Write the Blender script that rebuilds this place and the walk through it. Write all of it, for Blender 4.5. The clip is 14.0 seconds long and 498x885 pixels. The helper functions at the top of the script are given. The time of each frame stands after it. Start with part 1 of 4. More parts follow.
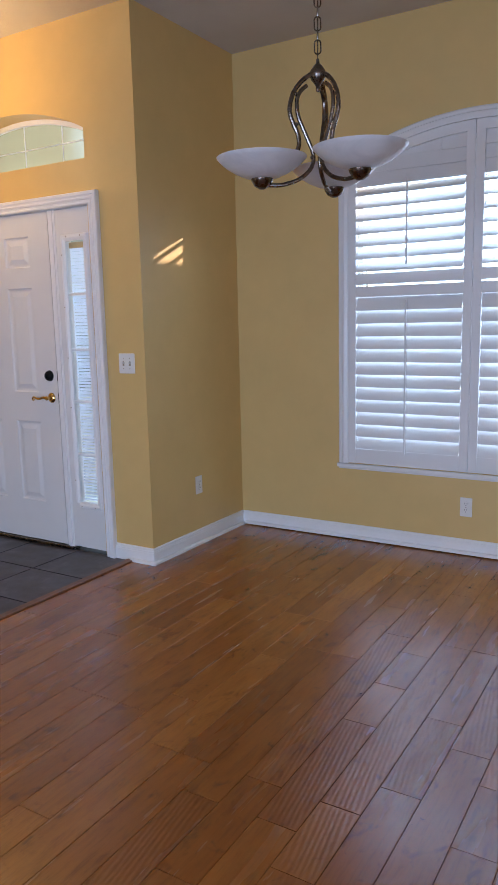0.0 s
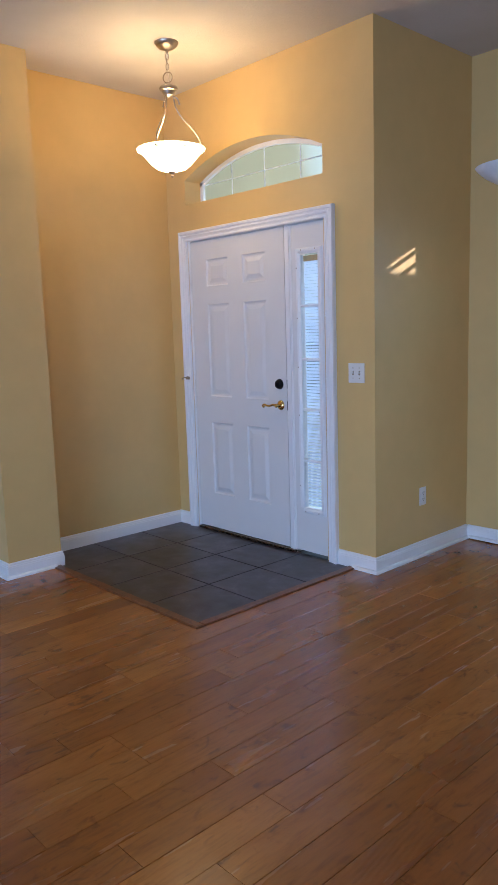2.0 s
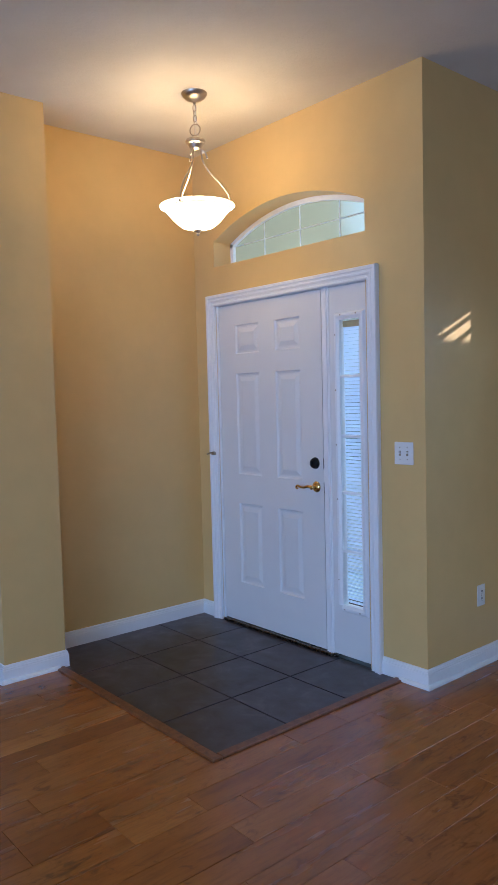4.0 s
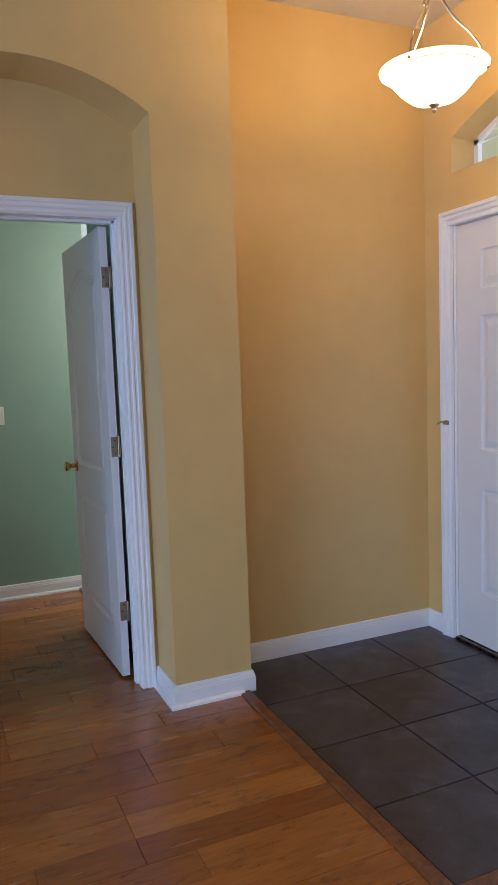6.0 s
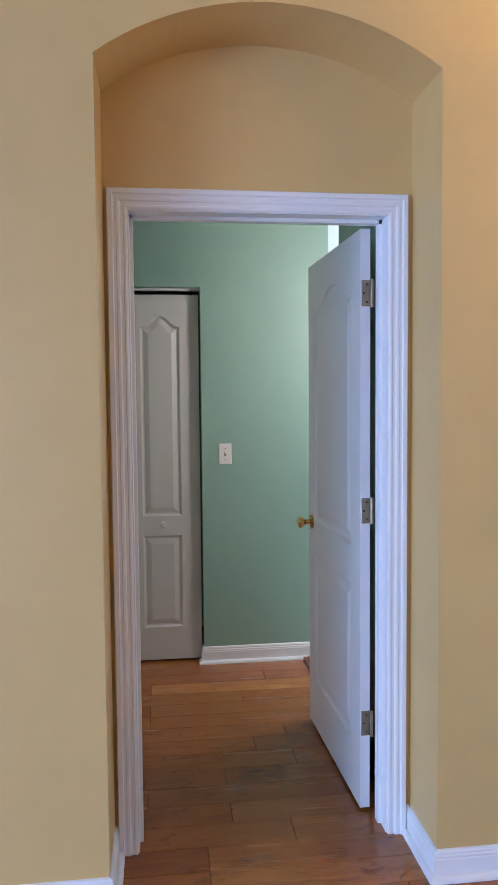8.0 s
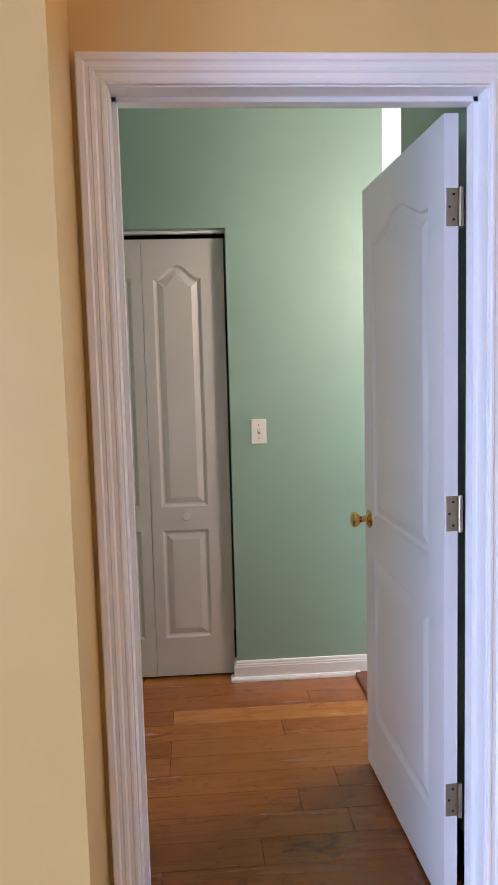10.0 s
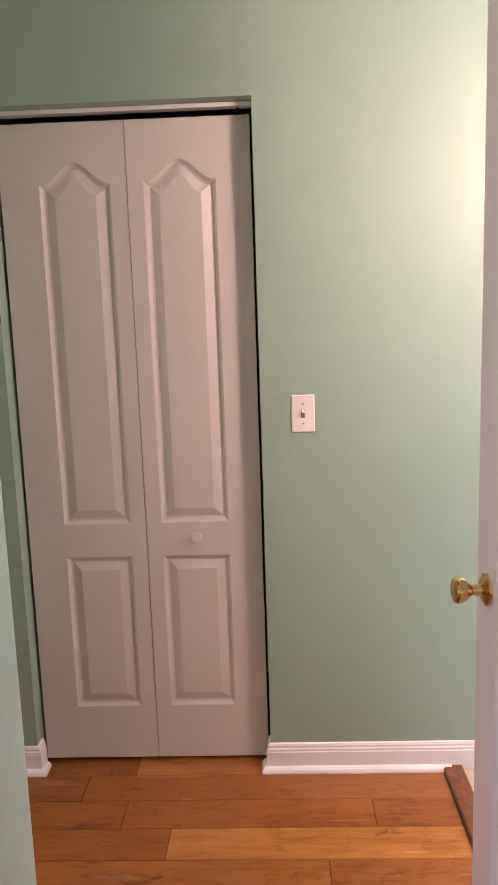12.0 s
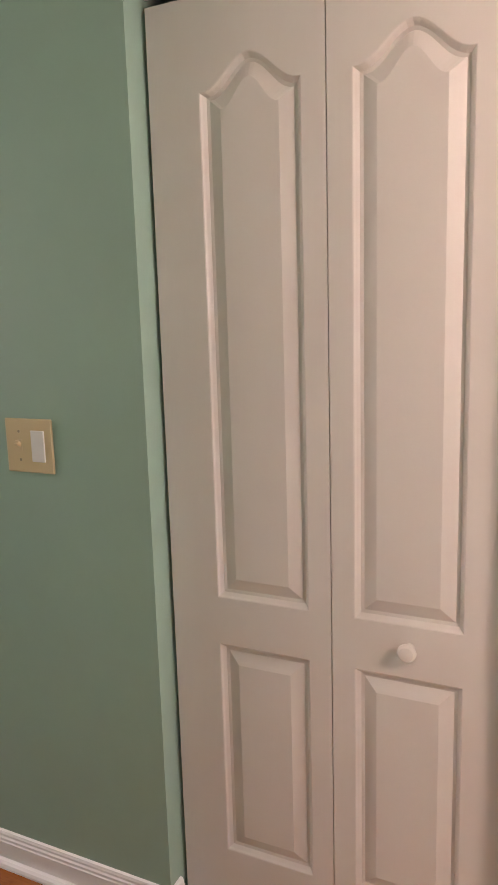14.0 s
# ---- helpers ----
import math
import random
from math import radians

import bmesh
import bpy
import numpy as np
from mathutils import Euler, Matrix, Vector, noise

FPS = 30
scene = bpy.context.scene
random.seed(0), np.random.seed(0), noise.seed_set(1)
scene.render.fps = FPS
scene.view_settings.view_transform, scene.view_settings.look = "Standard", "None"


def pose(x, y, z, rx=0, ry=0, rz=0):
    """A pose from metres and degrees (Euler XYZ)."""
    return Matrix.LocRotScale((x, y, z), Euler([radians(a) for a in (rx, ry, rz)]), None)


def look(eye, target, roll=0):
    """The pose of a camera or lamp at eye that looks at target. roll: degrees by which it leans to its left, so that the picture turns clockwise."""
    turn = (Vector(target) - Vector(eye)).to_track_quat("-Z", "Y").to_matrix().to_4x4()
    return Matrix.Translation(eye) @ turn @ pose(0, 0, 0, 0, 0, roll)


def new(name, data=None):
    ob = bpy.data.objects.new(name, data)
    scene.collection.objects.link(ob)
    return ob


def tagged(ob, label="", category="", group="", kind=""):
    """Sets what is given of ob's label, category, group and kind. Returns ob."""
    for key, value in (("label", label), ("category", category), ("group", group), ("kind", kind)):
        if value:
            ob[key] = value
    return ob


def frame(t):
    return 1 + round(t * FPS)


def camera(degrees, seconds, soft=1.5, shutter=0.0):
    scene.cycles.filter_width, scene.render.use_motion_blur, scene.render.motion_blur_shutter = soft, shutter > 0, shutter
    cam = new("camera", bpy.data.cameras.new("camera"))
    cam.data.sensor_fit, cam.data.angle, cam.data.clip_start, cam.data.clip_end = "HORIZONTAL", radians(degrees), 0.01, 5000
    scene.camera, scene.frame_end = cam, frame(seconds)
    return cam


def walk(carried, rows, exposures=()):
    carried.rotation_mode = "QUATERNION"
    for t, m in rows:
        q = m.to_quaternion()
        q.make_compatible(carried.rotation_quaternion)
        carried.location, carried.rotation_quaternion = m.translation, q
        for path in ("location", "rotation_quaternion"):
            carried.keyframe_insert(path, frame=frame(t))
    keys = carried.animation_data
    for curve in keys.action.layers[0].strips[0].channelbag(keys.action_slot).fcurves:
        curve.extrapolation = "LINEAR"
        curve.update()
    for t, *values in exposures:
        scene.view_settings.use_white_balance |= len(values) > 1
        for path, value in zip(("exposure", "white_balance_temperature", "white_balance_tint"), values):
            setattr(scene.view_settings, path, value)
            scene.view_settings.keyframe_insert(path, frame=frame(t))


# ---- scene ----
cam = camera(37.5, 14.0)
PATH = [
    (0, (-0.01, 0.136, 1.398), (-1.036, 1.821, 1.07), -1.3),
    (0.5, (0.024, 0.148, 1.402), (-0.973, 1.852, 1.085), -1.1),
    (1, (0.011, 0.125, 1.42), (-1.054, 1.789, 1.107), -0.9),
    (1.5, (-0.033, 0.098, 1.435), (-1.294, 1.619, 1.121), -1.3),
    (2, (-0.104, 0.012, 1.426), (-1.552, 1.36, 1.128), -1.8),
    (2.2, (-0.146, -0.022, 1.422), (-1.653, 1.26, 1.131), -1.9),
    (4.3, (-0.567, 0.48, 1.478), (-2.082, 1.78, 1.363), -1.5),
    (4.5, (-0.633, 0.54, 1.47), (-2.14, 1.849, 1.349), -1.4),
    (5, (-0.818, 0.756, 1.481), (-2.346, 2.037, 1.334), -0.8),
    (5.5, (-1.082, 0.878, 1.453), (-2.73, 1.996, 1.269), -0.9),
    (6, (-1.352, 0.961, 1.421), (-3.174, 1.76, 1.217), -2.1),
    (6.5, (-1.668, 1.016, 1.438), (-3.599, 1.501, 1.249), -2.3),
    (7, (-1.909, 1.042, 1.463), (-3.877, 1.373, 1.328), -1.8),
    (7.5, (-2.073, 1.02, 1.48), (-4.051, 1.295, 1.366), -1.1),
    (8, (-2.13, 1.02, 1.482), (-4.112, 1.258, 1.361), -0.5),
    (8.5, (-2.171, 1.004, 1.47), (-4.154, 1.215, 1.32), -0.5),
    (8.7, (-2.22, 0.998, 1.457), (-4.203, 1.205, 1.297), -0.7),
    (11, (-3.409, 1.201, 1.466), (-5.393, 1.246, 1.212), -1.8),
    (11.5, (-3.674, 1.229, 1.465), (-5.653, 1.221, 1.173), -1.8),
    (12, (-3.955, 1.283, 1.451), (-5.928, 1.213, 1.129), -1.9),
    (12.5, (-4.229, 1.339, 1.462), (-6.195, 1.182, 1.129), -1.8),
    (13, (-4.476, 1.327, 1.452), (-6.431, 1.066, 1.119), -1.9),
    (13.5, (-4.687, 1.349, 1.442), (-6.589, 0.826, 1.112), -1.9),
    (14, (-4.867, 1.341, 1.445), (-6.641, 0.485, 1.099), -1.7),
]
EXPOSURES = [(0, -0.13, 7800, 25), (1.2, -0.13, 7600, 25), (2, -0.15, 6500, 21), (5.0, -0.36, 5900, 19), (5.4, -0.36, 6100, 19), (6.0, -0.10, 7000, 23), (6.6, 0.32, 6300, 20), (7.5, 0.48, 6300, 24), (8.7, 0.60, 6700, 30), (11, 1.08, 7900, 41), (12, 1.24, 8400, 58), (12.5, 1.20, 8400, 58), (13.4, 1.38, 8400, 57), (14, 1.53, 8200, 45)]
walk(cam, [(t, look(eye, target, roll)) for t, eye, target, roll in PATH], EXPOSURES)

# ---- world and lights ----
world = bpy.data.worlds.new("world")
scene.world = world
world.use_nodes = True
wn = world.node_tree
sky = wn.nodes.new("ShaderNodeTexSky")
sky.sky_type, sky.sun_disc = "NISHITA", False
sky.sun_elevation, sky.sun_rotation = radians(16), radians(60)
wn.links.new(sky.outputs["Color"], wn.nodes["Background"].inputs["Color"])
wn.nodes["Background"].inputs["Strength"].default_value = 0.12

SUN_TO = Vector((-1.15, -0.80, -0.36))
sun = new("sun", bpy.data.lights.new("sun", "SUN"))
sun.data.energy, sun.data.angle, sun.data.color = 5.0, radians(0.5), (1.0, 0.96, 0.90)
sun.matrix_world = look((6, 8, 5), Vector((6, 8, 5)) + SUN_TO)


def window_light(name, eye, target, w, h, watts, color):
    lamp = new(name, bpy.data.lights.new(name, "AREA"))
    lamp.data.shape, lamp.data.size, lamp.data.size_y = "RECTANGLE", w, h
    lamp.data.energy, lamp.data.color = watts, color
    lamp.matrix_world = look(eye, target)
    return lamp


window_light("dining_window_light", (-1.1, 4.9, 1.75), (-1.1, 3.5, 1.45), 1.7, 2.2, 92, (0.33, 0.62, 1.0))
window_light("living_window_light", (-0.2, -4.85, 1.0), (-0.7, 0, -1.7), 3.8, 1.7, 420, (0.33, 0.59, 1.0))
# added blue fill from the unseen east side for the return and niche walls
window_light("east_fill_light", (3.9, -2.9, 1.1), (-2.6, 3.4, 0.8), 2.4, 1.9, 75, (0.31, 0.58, 1.0))
window_light("bath_window_light", (-6.2, 3.38, 1.9), (-6.2, 2.4, 1.7), 0.8, 0.9, 22, (0.92, 0.97, 1.0))
window_light("vanity_light", (-5.10, 2.42, 2.05), (-6.2, 1.6, 1.7), 0.34, 0.34, 9.5, (1.0, 0.95, 0.86))
# added fill at the hall end for the closet leaves and left wall; no window there
window_light("hall_fill_light", (-5.68, -2.1, 1.7), (-5.68, 0, 1.6), 0.8, 1.6, 9, (0.95, 0.97, 1.0))
window_light("porch_sky_light", (-3.65, 4.9, 1.9), (-3.65, 3.5, 1.6), 1.4, 2.4, 90, (0.36, 0.66, 1.0))
for a in (90, 210, 330):
    bulb = new("pendant_bulb_light", bpy.data.lights.new("pendant_bulb_light", "POINT"))
    bulb.data.energy, bulb.data.color, bulb.data.shadow_soft_size = 2.2, (1.0, 0.77, 0.39), 0.03
    bulb.location = (-3.64 + 0.055 * math.cos(radians(a)), 2.76 + 0.055 * math.sin(radians(a)), 2.50)


# ---- materials ----
def lin(r, g, b):
    return tuple(((c / 255 + 0.055) / 1.055) ** 2.4 if c > 10 else c / 255 / 12.92 for c in (r, g, b))


class Nodes:
    """A Principled material with small helpers for its node tree."""

    def __init__(self, name, color=(0.8, 0.8, 0.8), rough=0.5, metal=0.0):
        self.m = bpy.data.materials.new(name)
        self.m.use_nodes = True
        self.t = self.m.node_tree
        self.b = self.t.nodes["Principled BSDF"]
        self.b.inputs["Base Color"].default_value = (*color, 1)
        self.b.inputs["Roughness"].default_value = rough
        self.b.inputs["Metallic"].default_value = metal

    def add(self, kind, **sets):
        n = self.t.nodes.new(kind)
        for k, v in sets.items():
            if k in n.inputs:
                n.inputs[k].default_value = v
        return n

    def link(self, a, b):
        self.t.links.new(a, b)

    def coords(self, scale=(1, 1, 1), kind="Object", shift=False):
        tc = self.add("ShaderNodeTexCoord")
        mp = self.add("ShaderNodeMapping")
        mp.inputs["Scale"].default_value = scale
        self.link(tc.outputs[kind], mp.inputs["Vector"])
        if shift:
            oi = self.add("ShaderNodeObjectInfo")
            mul = self.add("ShaderNodeVectorMath")
            mul.operation = "SCALE"
            mul.inputs[0].default_value = (37.0, 53.0, 71.0)
            self.link(oi.outputs["Random"], mul.inputs["Scale"])
            self.link(mul.outputs[0], mp.inputs["Location"])
        return mp.outputs["Vector"]

    def noise(self, vec, scale, detail=3.0, rough=0.5, distort=0.0):
        n = self.add("ShaderNodeTexNoise", Scale=scale, Detail=detail, Roughness=rough, Distortion=distort)
        self.link(vec, n.inputs["Vector"])
        return n.outputs["Fac"]

    def ramp(self, fac, stops):
        r = self.add("ShaderNodeValToRGB")
        el = r.color_ramp.elements
        while len(el) < len(stops):
            el.new(0.5)
        for e, (p, c) in zip(el, stops):
            e.position, e.color = p, (*c, 1)
        self.link(fac, r.inputs["Fac"])
        return r.outputs["Color"]

    def mix(self, fac, a, b, mode="MIX"):
        n = self.add("ShaderNodeMix")
        n.data_type, n.blend_type = "RGBA", mode
        for sock, v in ((n.inputs[0], fac), (n.inputs[6], a), (n.inputs[7], b)):
            if isinstance(v, (int, float)):
                sock.default_value = v
            elif isinstance(v, tuple):
                sock.default_value = (*v, 1)
            else:
                self.link(v, sock)
        return n.outputs[2]

    def math(self, op, a, b=0.0):
        n = self.add("ShaderNodeMath")
        n.operation = op
        for sock, v in zip(n.inputs, (a, b)):
            if isinstance(v, (int, float)):
                sock.default_value = v
            else:
                self.link(v, sock)
        return n.outputs[0]

    def bump(self, height, strength, distance=0.002, base=None):
        n = self.add("ShaderNodeBump", Strength=strength, Distance=distance)
        self.link(height, n.inputs["Height"])
        if base is not None:
            self.link(base, n.inputs["Normal"])
        return n.outputs["Normal"]

    def set(self, name, sock):
        self.link(sock, self.b.inputs[name])


def paint(name, color, rough, peel=0.12, grain=180.0, blotch=0.06):
    """Wall or trim paint: roller texture, faint uneven coat, slight scuffs in the gloss."""
    n = Nodes(name, color, rough)
    v = n.coords()
    big = n.noise(v, 1.3, 4.0, 0.6)
    mid = n.noise(v, 9.0, 3.0, 0.6)
    lo, hi = tuple(c * (1 - blotch) for c in color), tuple(min(1, c * (1 + blotch)) for c in color)
    base = n.ramp(n.math("ADD", n.math("MULTIPLY", big, 0.7), n.math("MULTIPLY", mid, 0.3)), [(0.3, lo), (0.7, hi)])
    n.set("Base Color", base)
    n.set("Roughness", n.math("ADD", rough - 0.06, n.math("MULTIPLY", n.noise(v, 5.0, 4.0), 0.12)))
    n.set("Normal", n.bump(n.noise(v, grain, 2.0, 0.6), peel, 0.0012))
    return n.m


YELLOW = paint("yellow_wall_paint", lin(220, 183, 120), 0.40, 0.16)
GREEN = paint("green_wall_paint", lin(144, 177, 161), 0.45, 0.14)
WHITE = paint("white_trim_paint", lin(238, 237, 236), 0.32, 0.05, 60.0, 0.03)
DOOR_WHITE = paint("white_door_paint", lin(226, 224, 222), 0.36, 0.05, 90.0, 0.03)
LEAF_WHITE = paint("white_closet_paint", lin(220, 214, 208), 0.42, 0.08, 120.0, 0.03)
SHUTTER = paint("white_shutter_paint", lin(226, 224, 222), 0.35, 0.04, 60.0, 0.03)
PLATE = Nodes("white_plate_plastic", lin(232, 228, 222), 0.3).m
ALMOND = Nodes("almond_plate_plastic", lin(214, 190, 150), 0.35).m
DARK = Nodes("dark_recess", (0.01, 0.01, 0.01), 0.7).m
BLACK = Nodes("black_metal", (0.012, 0.012, 0.013), 0.35, 0.6).m
EXTERIOR = paint("porch_stucco", lin(206, 208, 190), 0.8, 0.5, 60.0)


def ceiling_paint():
    n = Nodes("textured_ceiling_paint", lin(208, 200, 190), 0.85)
    v = n.coords()
    spots = n.noise(v, 55.0, 4.0, 0.65, 0.6)
    flat = n.ramp(spots, [(0.45, (0, 0, 0)), (0.62, (1, 1, 1))])
    n.set("Base Color", n.ramp(n.noise(v, 2.0, 4.0), [(0.3, lin(200, 192, 182)), (0.7, lin(212, 205, 196))]))
    n.set("Normal", n.bump(flat, 0.25, 0.002))
    return n.m


def plank_wood():
    """Hand-scraped maple: each board its own tone, dark knots and mineral streaks, cross ripples on some boards."""
    n = Nodes("hand_scraped_maple", (0.3, 0.15, 0.06), 0.32)
    oi = n.add("ShaderNodeObjectInfo")
    rnd = oi.outputs["Random"]
    v = n.coords(shift=True)
    vs = n.coords((1.0, 0.10, 1.0), shift=True)
    vk = n.coords((1.0, 0.45, 1.0), shift=True)
    vc = n.coords((1.0, 0.18, 1.0), shift=True)
    tone = n.ramp(rnd, [(0.0, lin(142, 76, 28)), (0.15, lin(150, 83, 32)), (0.5, lin(158, 90, 36)), (0.86, lin(167, 99, 42)), (0.95, lin(174, 105, 46)), (1.0, lin(184, 117, 55))])
    grain = n.ramp(n.noise(vs, 75.0, 6.0, 0.7, 0.3), [(0.28, (0.70, 0.64, 0.60)), (0.5, (1, 1, 1)), (0.72, (1.12, 1.10, 1.07))])
    c = n.mix(1.0, tone, grain, "MULTIPLY")
    cloud = n.ramp(n.noise(vc, 13.0, 5.0, 0.6, 0.5), [(0.22, (0.66, 0.53, 0.43)), (0.40, (0.90, 0.84, 0.78)), (0.54, (1.04, 1.04, 1.04)), (0.80, (1.20, 1.17, 1.12))])
    figure = n.math("FRACT", n.math("MULTIPLY", rnd, 3.73))
    c = n.mix(n.math("ADD", 0.40, n.math("MULTIPLY", figure, 0.60)), c, cloud, "MULTIPLY")
    knots = n.ramp(n.noise(vk, 13.0, 4.0, 0.6, 1.4), [(0.0, (1, 1, 1)), (0.29, (0.9, 0.9, 0.9)), (0.39, (0, 0, 0))])
    c = n.mix(n.math("MULTIPLY", knots, 0.7), c, lin(86, 44, 22))
    blotch = n.ramp(n.noise(n.coords((1.0, 0.6, 1.0), shift=True), 17.0, 5.0, 0.65, 0.8), [(0.30, (0.50, 0.38, 0.31)), (0.42, (1, 1, 1)), (0.62, (1, 1, 1)), (0.74, (1.16, 1.14, 1.10))])
    c = n.mix(n.math("ADD", 0.30, n.math("MULTIPLY", n.math("FRACT", n.math("MULTIPLY", rnd, 11.3)), 0.70)), c, blotch, "MULTIPLY")
    specks = n.ramp(n.noise(v, 60.0, 2.0, 0.5, 0.4), [(0.22, (1, 1, 1)), (0.30, (0, 0, 0))])
    patch = n.ramp(n.noise(v, 5.0, 2.0), [(0.55, (0, 0, 0)), (0.66, (1, 1, 1))])
    c = n.mix(n.math("MULTIPLY", n.math("MULTIPLY", specks, patch), 0.8), c, lin(52, 28, 18))
    n.set("Base Color", c)
    n.set("Roughness", n.math("ADD", 0.20, n.math("MULTIPLY", n.noise(vs, 14.0, 4.0), 0.12)))
    n.b.inputs["Coat Weight"].default_value = 0.35
    n.b.inputs["Coat Roughness"].default_value = 0.24
    some = n.ramp(n.math("FRACT", n.math("MULTIPLY", rnd, 7.31)), [(0.62, (0.02, 0.02, 0.02)), (0.74, (1, 1, 1))])
    vr = n.coords((1.0, 0.15, 1.0), shift=True)
    wave = n.add("ShaderNodeTexWave", Scale=38.0, Distortion=3.0, Detail=2.0)
    wave.inputs["Detail Scale"].default_value = 0.6
    wave.bands_direction = "DIAGONAL"
    n.link(vr, wave.inputs["Vector"])
    ripple = n.math("MULTIPLY", wave.outputs["Fac"], some)
    b1 = n.bump(ripple, 0.26, 0.002)
    b2 = n.bump(n.noise(vs, 30.0, 3.0), 0.04, 0.002, b1)
    n.set("Normal", n.bump(n.noise(v, 4.0, 2.0), 0.03, 0.006, b2))
    return n.m


def slate_tile():
    n = Nodes("slate_tile", (0.06, 0.06, 0.065), 0.45)
    v = n.coords(shift=True)
    c = n.ramp(n.noise(v, 6.0, 6.0, 0.65, 0.7), [(0.3, lin(44, 34, 32)), (0.42, lin(60, 51, 51)), (0.55, lin(66, 61, 70)), (0.74, lin(96, 90, 94))])
    oi = n.add("ShaderNodeObjectInfo")
    c = n.mix(1.0, c, n.ramp(oi.outputs["Random"], [(0, (0.86, 0.84, 0.84)), (1, (1.12, 1.12, 1.14))]), "MULTIPLY")
    n.set("Base Color", c)
    n.set("Roughness", n.math("ADD", 0.22, n.math("MULTIPLY", n.noise(v, 9.0, 4.0), 0.26)))
    n.set("Normal", n.bump(n.noise(v, 22.0, 4.0, 0.5), 0.16, 0.0025))
    return n.m


def brushed(name, color, rough, metal=1.0):
    n = Nodes(name, color, rough, metal)
    v = n.coords()
    n.set("Roughness", n.math("ADD", rough - 0.06, n.math("MULTIPLY", n.noise(v, 60.0, 3.0), 0.14)))
    n.set("Base Color", n.ramp(n.noise(v, 25.0, 4.0), [(0.3, tuple(c * 0.8 for c in color)), (0.7, color)]))
    return n.m


def frosted(name, color, emit=0.0, glow=(1, 1, 1)):
    """Alabaster glass with soft veins."""
    n = Nodes(name, color, 0.3)
    v = n.coords()
    n.set("Base Color", n.ramp(n.noise(v, 9.0, 5.0, 0.6, 1.2), [(0.35, tuple(c * 0.86 for c in color)), (0.65, color)]))
    n.b.inputs["Subsurface Weight"].default_value = 0.3
    n.b.inputs["Subsurface Radius"].default_value = (0.02, 0.02, 0.02)
    if emit:
        n.b.inputs["Emission Strength"].default_value = emit
        n.set("Emission Color", n.ramp(n.noise(v, 9.0, 4.0, 0.6, 1.0), [(0.3, tuple(c * 0.85 for c in glow)), (0.7, glow)]))
    return n.m


def glass(name, rough=0.0, tint=(1, 1, 1)):
    n = Nodes(name, tint, rough)
    n.b.inputs["Transmission Weight"].default_value = 1.0
    n.b.inputs["IOR"].default_value = 1.05
    return n.m


CEILING = ceiling_paint()
WOOD = plank_wood()
TILE = slate_tile()
GROUT = paint("dark_grout", lin(52, 48, 46), 0.9, 0.4, 120.0, 0.15)
SUBFLOOR = Nodes("dark_joint", lin(70, 40, 23), 0.8).m
BRASS = brushed("polished_brass", (0.80, 0.56, 0.22), 0.16)
HINGE = brushed("aged_hinge_metal", (0.42, 0.34, 0.24), 0.36)
NICKEL = brushed("brushed_nickel", (0.52, 0.45, 0.38), 0.3)
BRONZE = brushed("dark_brushed_pewter", (0.20, 0.16, 0.135), 0.26)
BOWL_OFF = frosted("alabaster_glass", lin(222, 220, 218))
BOWL_LIT = frosted("lit_alabaster_glass", lin(235, 228, 215), 12.0, (1.0, 0.77, 0.42))
CLEAR = glass("clear_glass")
# blur and translucent tint stand in for the bright view through clear transom glass
TRANSOM_GLASS = glass("transom_glass_view_glow", 0.6, (0.86, 0.92, 0.86))
hz = TRANSOM_GLASS.node_tree
view_glow = hz.nodes.new("ShaderNodeBsdfTranslucent")
view_glow.inputs["Color"].default_value = (*lin(168, 142, 102), 1)
blend = hz.nodes.new("ShaderNodeMixShader")
blend.inputs["Fac"].default_value = 0.72
hz.links.new(hz.nodes["Principled BSDF"].outputs[0], blend.inputs[1])
hz.links.new(view_glow.outputs[0], blend.inputs[2])
hz.links.new(blend.outputs[0], hz.nodes["Material Output"].inputs["Surface"])
CARPET = paint("beige_carpet", lin(190, 176, 156), 0.95, 0.9, 400.0, 0.1)
GROUND = paint("lawn_ground", lin(96, 110, 66), 0.95, 0.6, 30.0, 0.25)


def thin_slat():
    """Thin white plastic slats that let some light through."""
    n = Nodes("blind_slat_plastic", lin(222, 226, 230), 0.4)
    tr = n.add("ShaderNodeBsdfTranslucent", Color=(*lin(226, 232, 236), 1))
    mx = n.add("ShaderNodeMixShader", Fac=0.45)
    n.link(n.b.outputs[0], mx.inputs[1])
    n.link(tr.outputs[0], mx.inputs[2])
    n.link(mx.outputs[0], n.t.nodes["Material Output"].inputs["Surface"])
    return n.m


SLAT = thin_slat()


def strip_wood():
    n = Nodes("stained_transition_wood", (0.2, 0.09, 0.04), 0.35)
    v = n.coords((1, 1, 1))
    n.set("Base Color", n.ramp(n.noise(v, 35.0, 5.0, 0.6, 0.5), [(0.3, lin(96, 52, 28)), (0.7, lin(140, 84, 48))]))
    return n.m


STRIP = strip_wood()


# ---- mesh helpers ----
def mesh_of(name, bm, mat, smooth=False):
    bmesh.ops.recalc_face_normals(bm, faces=bm.faces)
    me = bpy.data.meshes.new(name)
    bm.to_mesh(me)
    bm.free()
    for m in (mat if isinstance(mat, (list, tuple)) else [mat]):
        me.materials.append(m)
    if smooth:
        me.shade_smooth()
        me.set_sharp_from_angle(angle=radians(35))
    return me


def part(name, bm, mat, parent=None, label="", smooth=False):
    ob = new(name, mesh_of(name, bm, mat, smooth))
    if parent is not None:
        ob.parent = parent
    return tagged(ob, label=label)


